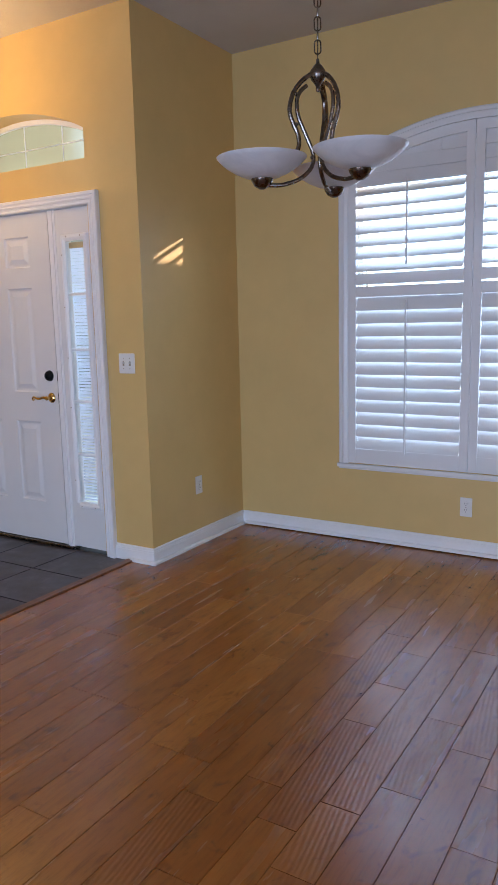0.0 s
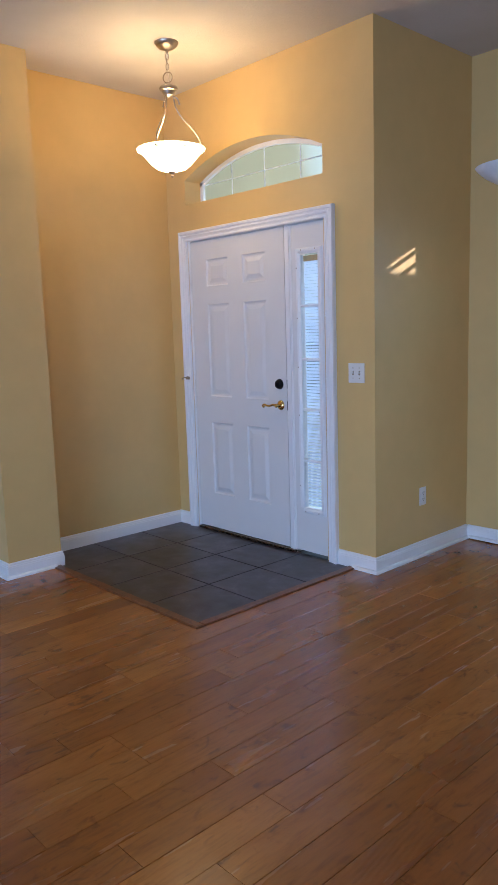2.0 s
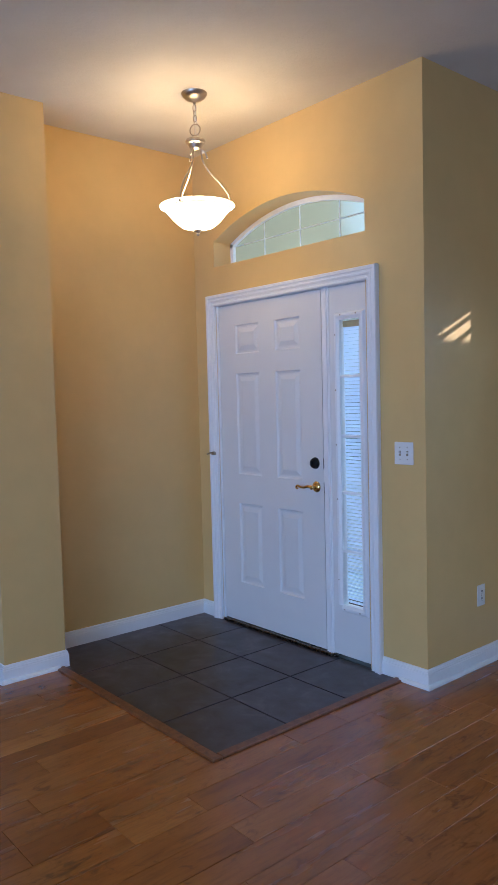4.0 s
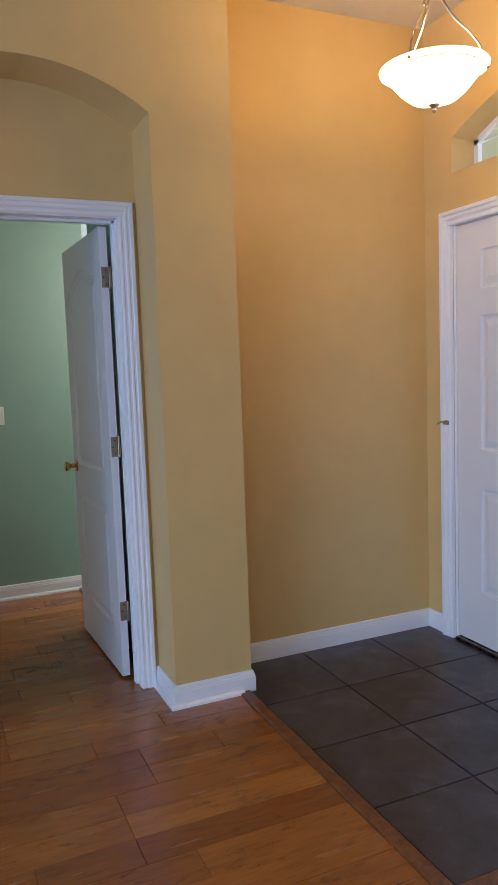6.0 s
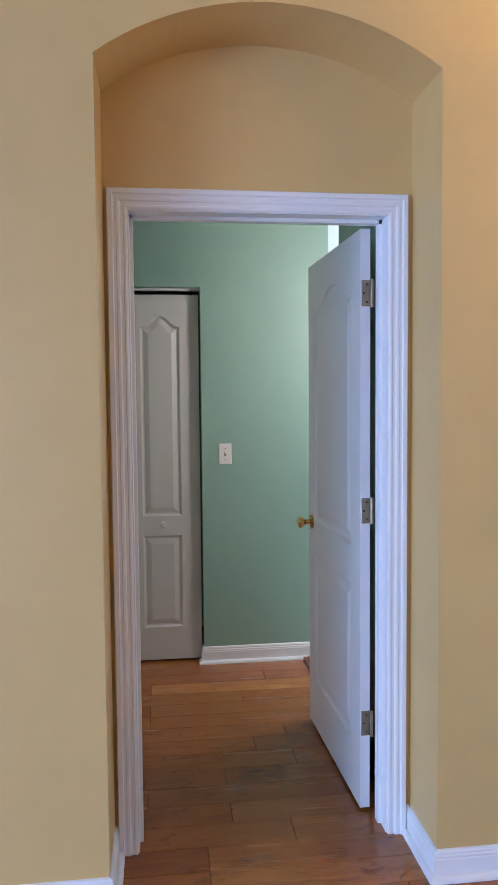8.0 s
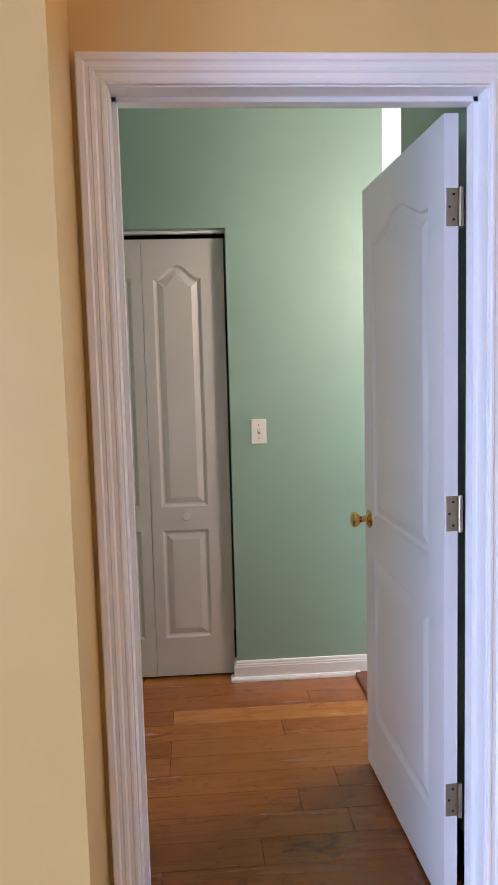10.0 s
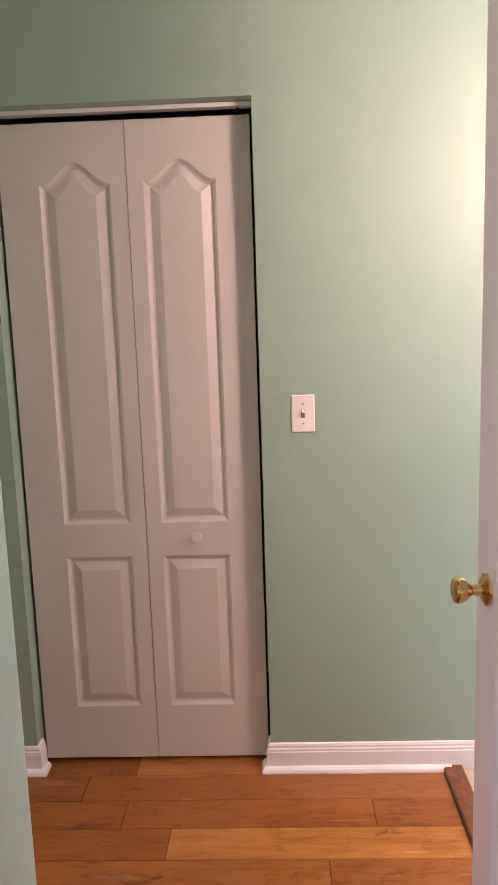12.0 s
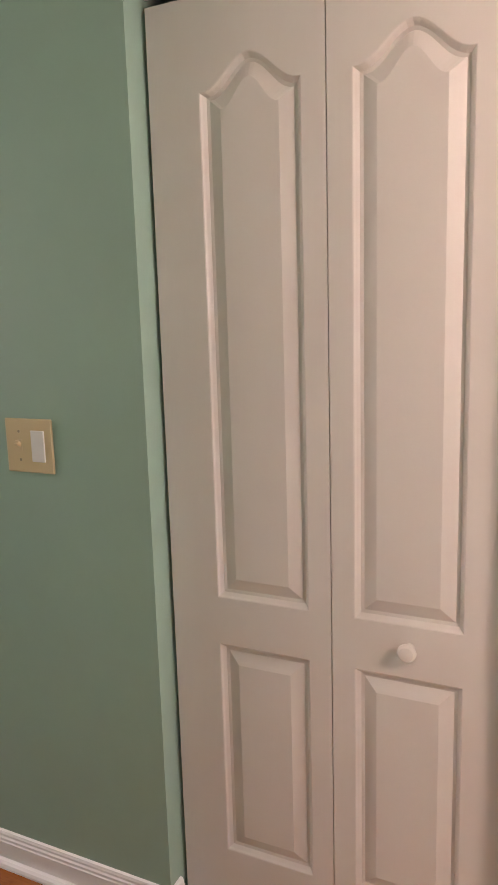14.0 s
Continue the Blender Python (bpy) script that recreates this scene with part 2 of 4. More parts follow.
def thing(name, at, label, category, group="", rz=0.0):
    ob = new(name)
    ob.empty_display_size = 0.05
    ob.matrix_world = pose(*at, 0, 0, rz)
    return tagged(ob, label, category, group)


def structure(name, bm, mat, label, category, smooth=False):
    return tagged(part(name, bm, mat, None, "", smooth), label, category, kind="structure")


def box(bm, lo, hi, bevel=0.0, m=None):
    r = bmesh.ops.create_cube(bm, size=1.0)
    vs = r["verts"]
    c = [(a + b) / 2 for a, b in zip(lo, hi)]
    s = [abs(b - a) for a, b in zip(lo, hi)]
    for v in vs:
        v.co = Vector((c[0] + v.co.x * s[0], c[1] + v.co.y * s[1], c[2] + v.co.z * s[2]))
    if bevel:
        es = list({e for v in vs for e in v.link_edges})
        out = bmesh.ops.bevel(bm, geom=es, offset=bevel, segments=1, affect="EDGES", clamp_overlap=True)
        vs = list({v for f in out["faces"] for v in f.verts} | {v for v in vs if v.is_valid})
    if m is not None:
        bmesh.ops.transform(bm, matrix=m, verts=vs)
    return bm


def boxes(*pairs, bevel=0.0):
    bm = bmesh.new()
    for lo, hi in pairs:
        box(bm, lo, hi, bevel)
    return bm


def lathe(bm, prof, seg=32, at=(0, 0, 0), m=None):
    """Turn a profile of (radius, height) about z."""
    rings = []
    made = []
    for r, z in prof:
        if r < 1e-5:
            ring = [bm.verts.new((0, 0, z))]
        else:
            ring = [bm.verts.new((r * math.cos(2 * math.pi * i / seg), r * math.sin(2 * math.pi * i / seg), z)) for i in range(seg)]
        rings.append(ring)
        made += ring
    for a, b in zip(rings, rings[1:]):
        for i in range(seg):
            j = (i + 1) % seg
            if len(a) == 1 and len(b) == 1:
                continue
            if len(a) == 1:
                bm.faces.new((a[0], b[i], b[j]))
            elif len(b) == 1:
                bm.faces.new((a[i], b[0], a[j]))
            else:
                bm.faces.new((a[i], b[i], b[j], a[j]))
    mat = Matrix.Translation(at) if m is None else m
    bmesh.ops.transform(bm, matrix=mat, verts=made)
    return bm


def smooth_path(pts, steps=6):
    """Catmull-Rom through the points."""
    pts = [Vector(p) for p in pts]
    ext = [2 * pts[0] - pts[1], *pts, 2 * pts[-1] - pts[-2]]
    out = []
    for i in range(1, len(ext) - 2):
        p0, p1, p2, p3 = ext[i - 1:i + 3]
        for k in range(steps):
            t = k / steps
            out.append(0.5 * (2 * p1 + (p2 - p0) * t + (2 * p0 - 5 * p1 + 4 * p2 - p3) * t * t + (3 * p1 - p0 - 3 * p2 + p3) * t ** 3))
    return out + [pts[-1]]


def tube(bm, pts, rad, seg=10, closed=False):
    """A round rod along the points; rad may be one number or one for each point."""
    pts = [Vector(p) for p in pts]
    n = len(pts)
    rads = rad if isinstance(rad, (list, tuple)) else [rad] * n
    rings = []
    side = None
    for i, p in enumerate(pts):
        a = pts[(i - 1) % n] if closed or i > 0 else p
        b = pts[(i + 1) % n] if closed or i < n - 1 else p
        d = (b - a).normalized()
        if side is None:
            side = d.orthogonal().normalized()
        side = (side - d * side.dot(d)).normalized()
        up = d.cross(side)
        rings.append([bm.verts.new(p + rads[i] * (math.cos(2 * math.pi * k / seg) * side + math.sin(2 * math.pi * k / seg) * up)) for k in range(seg)])
    for a, b in zip(rings, rings[1:] + ([rings[0]] if closed else [])):
        for k in range(seg):
            bm.faces.new((a[k], b[k], b[(k + 1) % seg], a[(k + 1) % seg]))
    if not closed:
        bm.faces.new(rings[0])
        bm.faces.new(rings[-1])
    return bm


def arc_z(u, u0, u1, spring, apex):
    """Height of a segmental arch over u."""
    half, s = (u1 - u0) / 2, apex - spring
    rad = (half * half + s * s) / (2 * s)
    return apex - rad + math.sqrt(max(0, rad * rad - (u - (u0 + u1) / 2) ** 2))


def bell_z(u, u0, u1, spring, apex):
    """Height of a cathedral panel top over u."""
    s = abs(u - (u0 + u1) / 2) / ((u1 - u0) / 2)
    return spring + (apex - spring) * (0.5 + 0.5 * math.cos(math.pi * min(1, s * 1.06)))


def over_curve(bm, to3, u0, u1, low, high, d0, d1, steps=24):
    """A block between the curves low(u) and high(u), from depth d0 to d1; to3(u, d, z) gives the place."""
    rows = []
    for i in range(steps + 1):
        u = u0 + (u1 - u0) * i / steps
        rows.append([bm.verts.new(to3(u, d, z)) for d, z in ((d0, low(u)), (d1, low(u)), (d1, high(u)), (d0, high(u)))])
    for a, b in zip(rows, rows[1:]):
        for k in range(4):
            bm.faces.new((a[k], b[k], b[(k + 1) % 4], a[(k + 1) % 4]))
    bm.faces.new(rows[0])
    bm.faces.new(rows[-1])
    return bm


def panel_mesh(bm, to3, outline, steps):
    """A raised panel: nested outlines, outline(inset) at each depth below the face, closed by a flat field."""
    loops = []
    for inset, depth in steps:
        loops.append([bm.verts.new(to3(u, depth, z)) for u, z in outline(inset)])
    n = len(loops[0])
    for a, b in zip(loops, loops[1:]):
        for i in range(n):
            bm.faces.new((a[i], a[(i + 1) % n], b[(i + 1) % n], b[i]))
    bm.faces.new(loops[-1])
    return bm


def plan_run(bm, path, prof):
    """Sweep a profile of (out, up) along a plan path; out points to the path's left; mitred corners."""
    pts = [Vector(p) for p in path]
    rows = []
    for i, p in enumerate(pts):
        e1 = (p - pts[i - 1]).normalized() if i else (pts[1] - p).normalized()
        e2 = (pts[i + 1] - p).normalized() if i < len(pts) - 1 else e1
        n1, n2 = Vector((-e1.y, e1.x)), Vector((-e2.y, e2.x))
        m = (n1 + n2) / (1 + n1.dot(n2))
        rows.append([bm.verts.new((p.x + m.x * o, p.y + m.y * o, z)) for o, z in prof])
    k = len(prof)
    for a, b in zip(rows, rows[1:]):
        for i in range(k):
            bm.faces.new((a[i], b[i], b[(i + 1) % k], a[(i + 1) % k]))
    bm.faces.new(rows[0])
    bm.faces.new(rows[-1])
    return bm


BASE = [(0, 0), (0.014, 0), (0.014, 0.066), (0.012, 0.069), (0.012, 0.076), (0.009, 0.080), (0.009, 0.086), (0.006, 0.092), (0, 0.094)]
SHOE = [(0.0142, 0.0), (0.031, 0.0), (0.031, 0.006), (0.028, 0.013), (0.022, 0.018), (0.0142, 0.020)]


def casing_run(bm, to3, pts, prof):
    """Sweep a casing profile (across, proud) along an outline in a wall's plane (u, z); across grows to the path's left."""
    pts = [Vector(p) for p in pts]
    rows = []
    for i, p in enumerate(pts):
        e1 = (p - pts[i - 1]).normalized() if i else (pts[1] - p).normalized()
        e2 = (pts[i + 1] - p).normalized() if i < len(pts) - 1 else e1
        n1, n2 = Vector((-e1.y, e1.x)), Vector((-e2.y, e2.x))
        m = (n1 + n2) / (1 + n1.dot(n2))
        rows.append([bm.verts.new(to3(p.x + m.x * a, d, p.y + m.y * a)) for a, d in prof])
    k = len(prof)
    for a, b in zip(rows, rows[1:]):
        for i in range(k):
            bm.faces.new((a[i], b[i], b[(i + 1) % k], a[(i + 1) % k]))
    bm.faces.new(rows[0])
    bm.faces.new(rows[-1])
    return bm


def casing_profile(w, t=0.018):
    return [(0, 0), (0, t * 0.55), (0.08 * w, t * 0.66), (0.16 * w, t * 0.66), (0.2 * w, t * 0.56), (0.34 * w, t * 0.58), (0.40 * w, t * 0.8), (0.52 * w, t * 0.86),
            (0.56 * w, t * 0.76), (0.68 * w, t * 0.78), (0.74 * w, t), (0.95 * w, t), (w, t * 0.8), (w, 0)]


# ---- the setting ----
TOP = 3.065
X_AXIS = lambda sgn, y0: (lambda u, d, z: (u, y0 + sgn * d, z))
Y_AXIS = lambda sgn, x0: (lambda u, d, z: (x0 + sgn * d, u, z))

# dining window wall
WX0, WX1, WS, WA, WZ = -1.860, -0.335, 2.265, 2.455, 0.494
bm = boxes(((-2.85, 4.37, 0), (WX0, 4.57, TOP)), ((WX1, 4.37, 0), (4.0, 4.57, TOP)), ((WX0, 4.37, 0), (WX1, 4.57, WZ)))
over_curve(bm, X_AXIS(1, 4.37), WX0, WX1, lambda u: arc_z(u, WX0, WX1, WS, WA), lambda u: TOP, 0, 0.2)
structure("wall_north", bm, YELLOW, "yellow painted dining wall with an arched window", "wall")

# jut wall beside the entry
structure("wall_jut", boxes(((-2.85, 3.57, 0), (-2.65, 4.37, TOP))), YELLOW, "yellow painted return wall beside the entry", "wall")

# front door wall with the arched transom
TX0, TX1, TZ, TS, TA = -4.29, -3.017, 2.32, 2.482, 2.632
DX0, DX1, DZ = -4.285, -2.995, 2.075
bm = boxes(((-4.65, 3.37, 0), (TX0, 3.57, TOP)), ((TX1, 3.37, 0), (-2.65, 3.57, TOP)), ((TX0, 3.37, DZ), (TX1, 3.57, TZ)),
           ((TX0, 3.37, 0), (DX0, 3.57, DZ)))
over_curve(bm, X_AXIS(1, 3.37), TX0, TX1, lambda u: arc_z(u, TX0, TX1, TS, TA), lambda u: TOP, 0, 0.2)
structure("wall_entry", bm, YELLOW, "yellow painted entry wall with door and transom", "wall")

structure("wall_entry_side", boxes(((-4.65, 2.19, 0), (-4.5, 3.37, TOP))), YELLOW, "plain yellow painted entry side wall", "wall")

# niche wall
NY0, NY1, NS, NA = 0.852, 1.842, 2.425, 2.582
bm = boxes(((-4.475, -5, 0), (-4.22, NY0, TOP)), ((-4.475, NY1, 0), (-4.22, 2.19, TOP)))
over_curve(bm, Y_AXIS(-1, -4.22), NY0, NY1, lambda u: arc_z(u, NY0, NY1, NS, NA), lambda u: TOP, 0, 0.255)
structure("wall_niche", bm, YELLOW, "yellow painted wall with an arched door niche", "wall")
OY0, OY1, OZ = 0.910, 1.779, 2.086
bm = boxes(((-4.54, 0.5, 0), (-4.475, OY0, TOP)), ((-4.54, OY1, 0), (-4.475, 2.19, TOP)), ((-4.54, OY0, OZ), (-4.475, OY1, TOP)))
structure("wall_niche_back", bm, YELLOW, "yellow painted back of the door niche", "wall")
bm = boxes(((-4.6, 0.5, 0), (-4.54, OY0, TOP)), ((-4.6, OY1, 0), (-4.54, 2.19, TOP)), ((-4.6, OY0, OZ), (-4.54, OY1, TOP)))
structure("wall_bedroom_door", bm, GREEN, "green painted wall round the bedroom door", "wall")

# bedroom lobby
VX = -5.10
structure("wall_lobby_south", boxes(((VX, 0.72, 0), (-4.6, 0.84, TOP))), GREEN, "green painted lobby wall with a switch", "wall")
structure("wall_lobby_north", boxes(((-5.416, 1.83, 0), (-4.6, 1.95, TOP))), GREEN, "green painted lobby wall behind the open door", "wall")
structure("wall_hall_east", boxes(((VX, -2.2, 0), (VX + 0.12, 0.72, TOP))), GREEN, "plain green painted hall wall", "wall")
CX, CY0, CY1, CZ = -6.165, 0.472, 1.243, 2.087
bm = boxes(((CX - 0.12, -2.2, 0), (CX, CY0, TOP)), ((CX - 0.12, CY1, 0), (CX, 1.955, TOP)), ((CX - 0.12, CY0, CZ), (CX, CY1, TOP)))
structure("wall_closet", bm, GREEN, "green painted wall with a closet opening", "wall")
structure("wall_hall_end", boxes(((CX - 0.12, -2.32, 0), (VX + 0.12, -2.2, TOP))), GREEN, "plain green painted hall end wall", "wall")
bm = boxes(((-6.95, 0.3, 0), (-6.85, 1.4, TOP)), ((-6.85, 0.3, 0), (CX - 0.12, 0.4, TOP)), ((-6.85, 1.3, 0), (CX - 0.12, 1.4, TOP)))
structure("wall_closet_inside", bm, GREEN, "closet inner walls in shadow", "wall")
# small bathroom beyond the lobby
BATH = paint("white_bath_paint", lin(206, 222, 226), 0.45, 0.12)
structure("wall_bath_south", boxes(((-7.1, 1.835, 0), (CX - 0.12, 1.955, TOP))), BATH, "plain white painted bathroom wall", "wall")
structure("wall_bath_west", boxes(((-7.1, 1.955, 0), (-6.98, 3.57, TOP))), BATH, "plain white painted bathroom wall", "wall")
bm = boxes(((-6.98, 3.45, 0), (-6.6, 3.57, TOP)), ((-5.8, 3.45, 0), (-4.77, 3.57, TOP)), ((-6.6, 3.45, 0), (-5.8, 3.57, 1.4)), ((-6.6, 3.45, 2.4), (-5.8, 3.57, TOP)))
structure("wall_bath_north", bm, BATH, "white painted bathroom wall with a small window", "wall")
structure("wall_bath_east", boxes(((-4.77, 1.95, 0), (-4.655, 3.57, TOP))), BATH, "plain white painted bathroom wall", "wall")

# living space behind the walk
# east wall is out of view; its opening is added to go with the fill
bm = boxes(((4.0, -5, 0), (4.12, -4.2, TOP)), ((4.0, -1.6, 0), (4.12, 4.57, TOP)), ((4.0, -4.2, 2.2), (4.12, -1.6, TOP)))
structure("wall_east", bm, YELLOW, "unseen yellow painted wall with an added opening", "wall")
bm = boxes(((-4.475, -5.12, 0), (-2.2, -5, TOP)), ((1.8, -5.12, 0), (4.12, -5, TOP)), ((-2.2, -5.12, 2.35), (1.8, -5, TOP)))
structure("wall_south", bm, YELLOW, "yellow painted wall with a wide glazed opening", "wall")

bm = boxes(((-7.1, -5.12, TOP), (4.12, 4.72, TOP + 0.12)))
structure("ceiling", bm, CEILING, "white knock-down textured ceiling", "ceiling")

# outside: porch roof, porch slab and the ground
bm = bmesh.new()
box(bm, (-300, 4.8, -0.5), (300, 600, -0.16))
structure("ground", bm, GROUND, "green lawn outside the house", "ground")
# unseen wall and cap, added to block the sun; their height sets the sun patch
bm = boxes(((0.9, 4.58, -0.16), (1.1, 9.5, 2.78)), ((0.84, 4.58, 2.78), (1.6, 9.7, 2.83)))
structure("wall_sun_block", bm, EXTERIOR, "unseen pale stucco wall added to trim the sun patch", "wall")
structure("drive", boxes(((-12, 4.74, -0.2), (12, 16, -0.155))), EXTERIOR, "pale concrete drive outside the house", "pavement")
structure("porch_slab", boxes(((-4.55, 3.58, -0.3), (-2.85, 6.4, -0.03))), EXTERIOR, "pale concrete porch slab", "pavement")
# ---- floors (boards and tiles come last) ----
floor = structure("floor", boxes(((-6.95, -5.0, -0.14), (4.0, 4.37, -0.012))), SUBFLOOR, "hand-scraped honey maple plank floor", "floor")
structure("floor_bath", boxes(((-6.98, 1.862, -0.012), (-4.77, 3.45, 0.004))), CARPET, "pale floor of the room beyond the lobby", "floor")
tile_floor = structure("floor_tile", boxes(((-4.5, 2.175, -0.0115), (-2.84, 3.57, -0.004))), GROUT, "dark slate tile entry floor with grout joints", "floor")


# ---- baseboards ----
def baseboard(path, label="white moulded baseboard along the wall", shoe=True, shoe_path=None, gap=0.0):
    bm = plan_run(bmesh.new(), path, [(o, max(z, gap)) for o, z in BASE])
    if shoe:
        plan_run(bm, shoe_path or path, [(o, z + gap) for o, z in SHOE])
    return structure("baseboard", bm, WHITE, label, "baseboard")


baseboard([(4.0, 4.37), (-2.636, 4.37)], shoe_path=[(4.0, 4.37), (-2.619, 4.37)], gap=0.007)
baseboard([(-2.65, 4.37), (-2.65, 3.37), (-2.93, 3.37)], shoe_path=[(-2.65, 4.37), (-2.65, 3.37), (-2.81, 3.37)])
baseboard([(-4.352, 3.37), (-4.5, 3.37), (-4.5, 2.19)], shoe=False)
baseboard([(-4.5, 2.19), (-4.22, 2.19), (-4.22, NY1), (-4.475, NY1), (-4.475, 1.827)], shoe_path=[(-4.22, 2.145), (-4.22, NY1), (-4.455, NY1)])
baseboard([(-4.475, 0.866), (-4.475, NY0), (-4.22, NY0), (-4.22, -5)], shoe_path=[(-4.455, NY0), (-4.22, NY0), (-4.22, -5)])
baseboard([(CX, 1.955), (CX, CY1), (CX - 0.045, CY1)], shoe_path=[(CX, 1.826), (CX, CY1), (CX - 0.03, CY1)])
baseboard([(CX - 0.045, CY0), (CX, CY0), (CX, -2.2)], shoe_path=[(CX - 0.03, CY0), (CX, CY0), (CX, -2.2)])
baseboard([(-4.6, 0.84), (VX, 0.84), (VX, -2.2)], "white moulded baseboard along the green lobby wall")
baseboard([(-5.416, 1.95), (-5.416, 1.83), (-4.6, 1.83)], "white moulded baseboard along the green lobby wall", False)


# wooden strips round the tiles and at the bedroom opening
def strip(lo, hi, label):
    bm = box(bmesh.new(), lo, hi, 0.004)
    return structure("trim", bm, STRIP, label, "transition strip")


strip((-4.22, 2.125, -0.006), (-2.79, 2.175, 0.009), "stained wooden transition strip between tile and planks")
strip((-2.84, 2.176, -0.006), (-2.79, 3.37, 0.009), "stained wooden transition strip between tile and planks")
strip((CX, 1.80, -0.006), (-5.43, 1.862, 0.016), "dark stained threshold strip at the pale floor")


# ---- front door ----
RAISED = [(0, 0), (0.002, 0.003), (0.007, 0.009), (0.016, 0.0105), (0.024, 0.0095), (0.050, 0.001)]


def rect(u0, u1, z0, z1):
    return lambda i: [(u0 + i, z0 + i), (u1 - i, z0 + i), (u1 - i, z1 - i), (u0 + i, z1 - i)]


def capped(u0, u1, z0, spring, apex, curve, n=18):
    def at(d):
        a, b = u0 + d, u1 - d
        top = [(b + (a - b) * i / n, curve(b + (a - b) * i / n, a, b, spring - 0.8 * d, apex - d)) for i in range(n + 1)]
        return [(a, z0 + d), (b, z0 + d), *top]

    return at


def lever(parent, x, y, z):
    bm = bmesh.new()
    lathe(bm, [(0, 0.012), (0.014, 0.012), (0.024, 0.009), (0.031, 0.003), (0.032, 0)], 24, m=pose(x, y, z, 90))
    lathe(bm, [(0.012, 0), (0.010, 0.03), (0.013, 0.045), (0.0, 0.052)], 16, m=pose(x, y, z, 90))
    pts = smooth_path([(x, y - 0.042, z), (x - 0.03, y - 0.044, z + 0.004), (x - 0.06, y - 0.044, z - 0.004), (x - 0.09, y - 0.044, z - 0.002),
                       (x - 0.112, y - 0.044, z + 0.004), (x - 0.122, y - 0.044, z - 0.006), (x - 0.114, y - 0.044, z - 0.014), (x - 0.106, y - 0.044, z - 0.009)], 5)
    tube(bm, pts, [0.0085 - 0.0045 * i / (len(pts) - 1) for i in range(len(pts))], 10)
    part("lever_handle", bm, BRASS, parent, "polished brass lever handle", True)


FRONT = thing("front_door", (0, 0, 0), "white six-panel front door, closed, in a moulded casing", "door")
SY = 3.376
SX0, SX1 = -4.264, -3.348
rows_z = [(0.279, 0.797), (0.983, 1.625), (1.748, 1.93)]
cols = [(-4.100, -3.876), (-3.732, -3.517)]
bm = bmesh.new()
xs = [SX0, cols[0][0], cols[0][1], cols[1][0], cols[1][1], SX1]
for i in (0, 2, 4):
    box(bm, (xs[i], SY, 0.022), (xs[i + 1], SY + 0.044, 2.062))
zs = [0.022, 0.279, 0.797, 0.983, 1.625, 1.748, 1.93, 2.062]
for c0, c1 in cols:
    for i in (0, 2, 4, 6):
        box(bm, (c0, SY, zs[i]), (c1, SY + 0.044, zs[i + 1]))
slab = part("slab", bm, DOOR_WHITE, FRONT)
for c0, c1 in cols:
    for z0, z1 in rows_z:
        part("panel", panel_mesh(bmesh.new(), X_AXIS(1, SY), rect(c0, c1, z0, z1), RAISED), DOOR_WHITE, slab)
lever(FRONT, -3.405, SY, 0.953)
bm = lathe(bmesh.new(), [(0, 0.024), (0.016, 0.023), (0.027, 0.018), (0.033, 0.006), (0.034, 0)], 24, m=pose(-3.411, SY, 1.089, 90))
box(bm, (-3.415, SY - 0.04, 1.074), (-3.407, SY - 0.02, 1.104), 0.002)
part("deadbolt", bm, BLACK, FRONT, "black round deadbolt thumb-turn", True)
for z in (1.089, 0.953):
    part("strike_plate", boxes(((-3.3465, SY - 0.002, z - 0.03), (-3.338, SY + 0.02, z + 0.03))), BLACK, FRONT, "dark strike plate")
for z in (0.30, 1.03, 1.80):
    bm = tube(bmesh.new(), [(SX0 - 0.006, SY - 0.004, z - 0.05), (SX0 - 0.006, SY - 0.004, z + 0.05)], 0.0045)
    part("hinge", bm, WHITE, FRONT, "painted white hinge barrel", True)
bm = boxes(((DX0, 3.372, 0.0), (SX0 - 0.004, 3.50, DZ)), ((SX1 + 0.007, 3.372, 0.0), (-3.285, 3.50, 2.065)), ((SX0 - 0.004, 3.372, 2.065), (DX1, 3.50, DZ)),
           ((SX0, 3.392, 2.05), (SX1, 3.43, 2.064)), bevel=0.002)
box(bm, (-3.322, 3.366, 0.0), (-3.30, 3.374, 2.062), 0.002)
part("jamb", bm, WHITE, FRONT)
bm = casing_run(bmesh.new(), X_AXIS(-1, 3.369), [(-2.997, 0), (-2.997, 2.067), (-4.283, 2.067), (-4.283, 0)][::-1], casing_profile(0.07, 0.032))
part("casing", bm, WHITE, FRONT, "white moulded door casing")
# black strip deepens the shade in the latch-side gap
part("gap_shade", boxes(((SX1 + 0.0005, SY + 0.006, 0.02), (SX1 + 0.0065, SY + 0.03, 2.06))), BLACK, FRONT, "black strip for the shade in the door gap")
bm = boxes(((SX0, 3.352, 0.0), (-3.285, 3.52, 0.017)), bevel=0.003)
part("threshold", bm, BRONZE, FRONT, "dark metal threshold")
# swing-bar guard on the hinge-side casing
bm = boxes(((-4.335, 3.338, 1.098), (-4.295, 3.349, 1.118)), bevel=0.002)
tube(bm, smooth_path([(-4.31, 3.336, 1.116), (-4.33, 3.325, 1.112), (-4.352, 3.322, 1.104), (-4.358, 3.326, 1.100)], 4), 0.004, 8)
lathe(bm, [(0, 0.012), (0.006, 0.010), (0.006, 0)], 12, m=pose(-4.302, 3.338, 1.116, 90))
part("swing_bar_guard", bm, HINGE, FRONT, "small metal swing-bar guard", True)

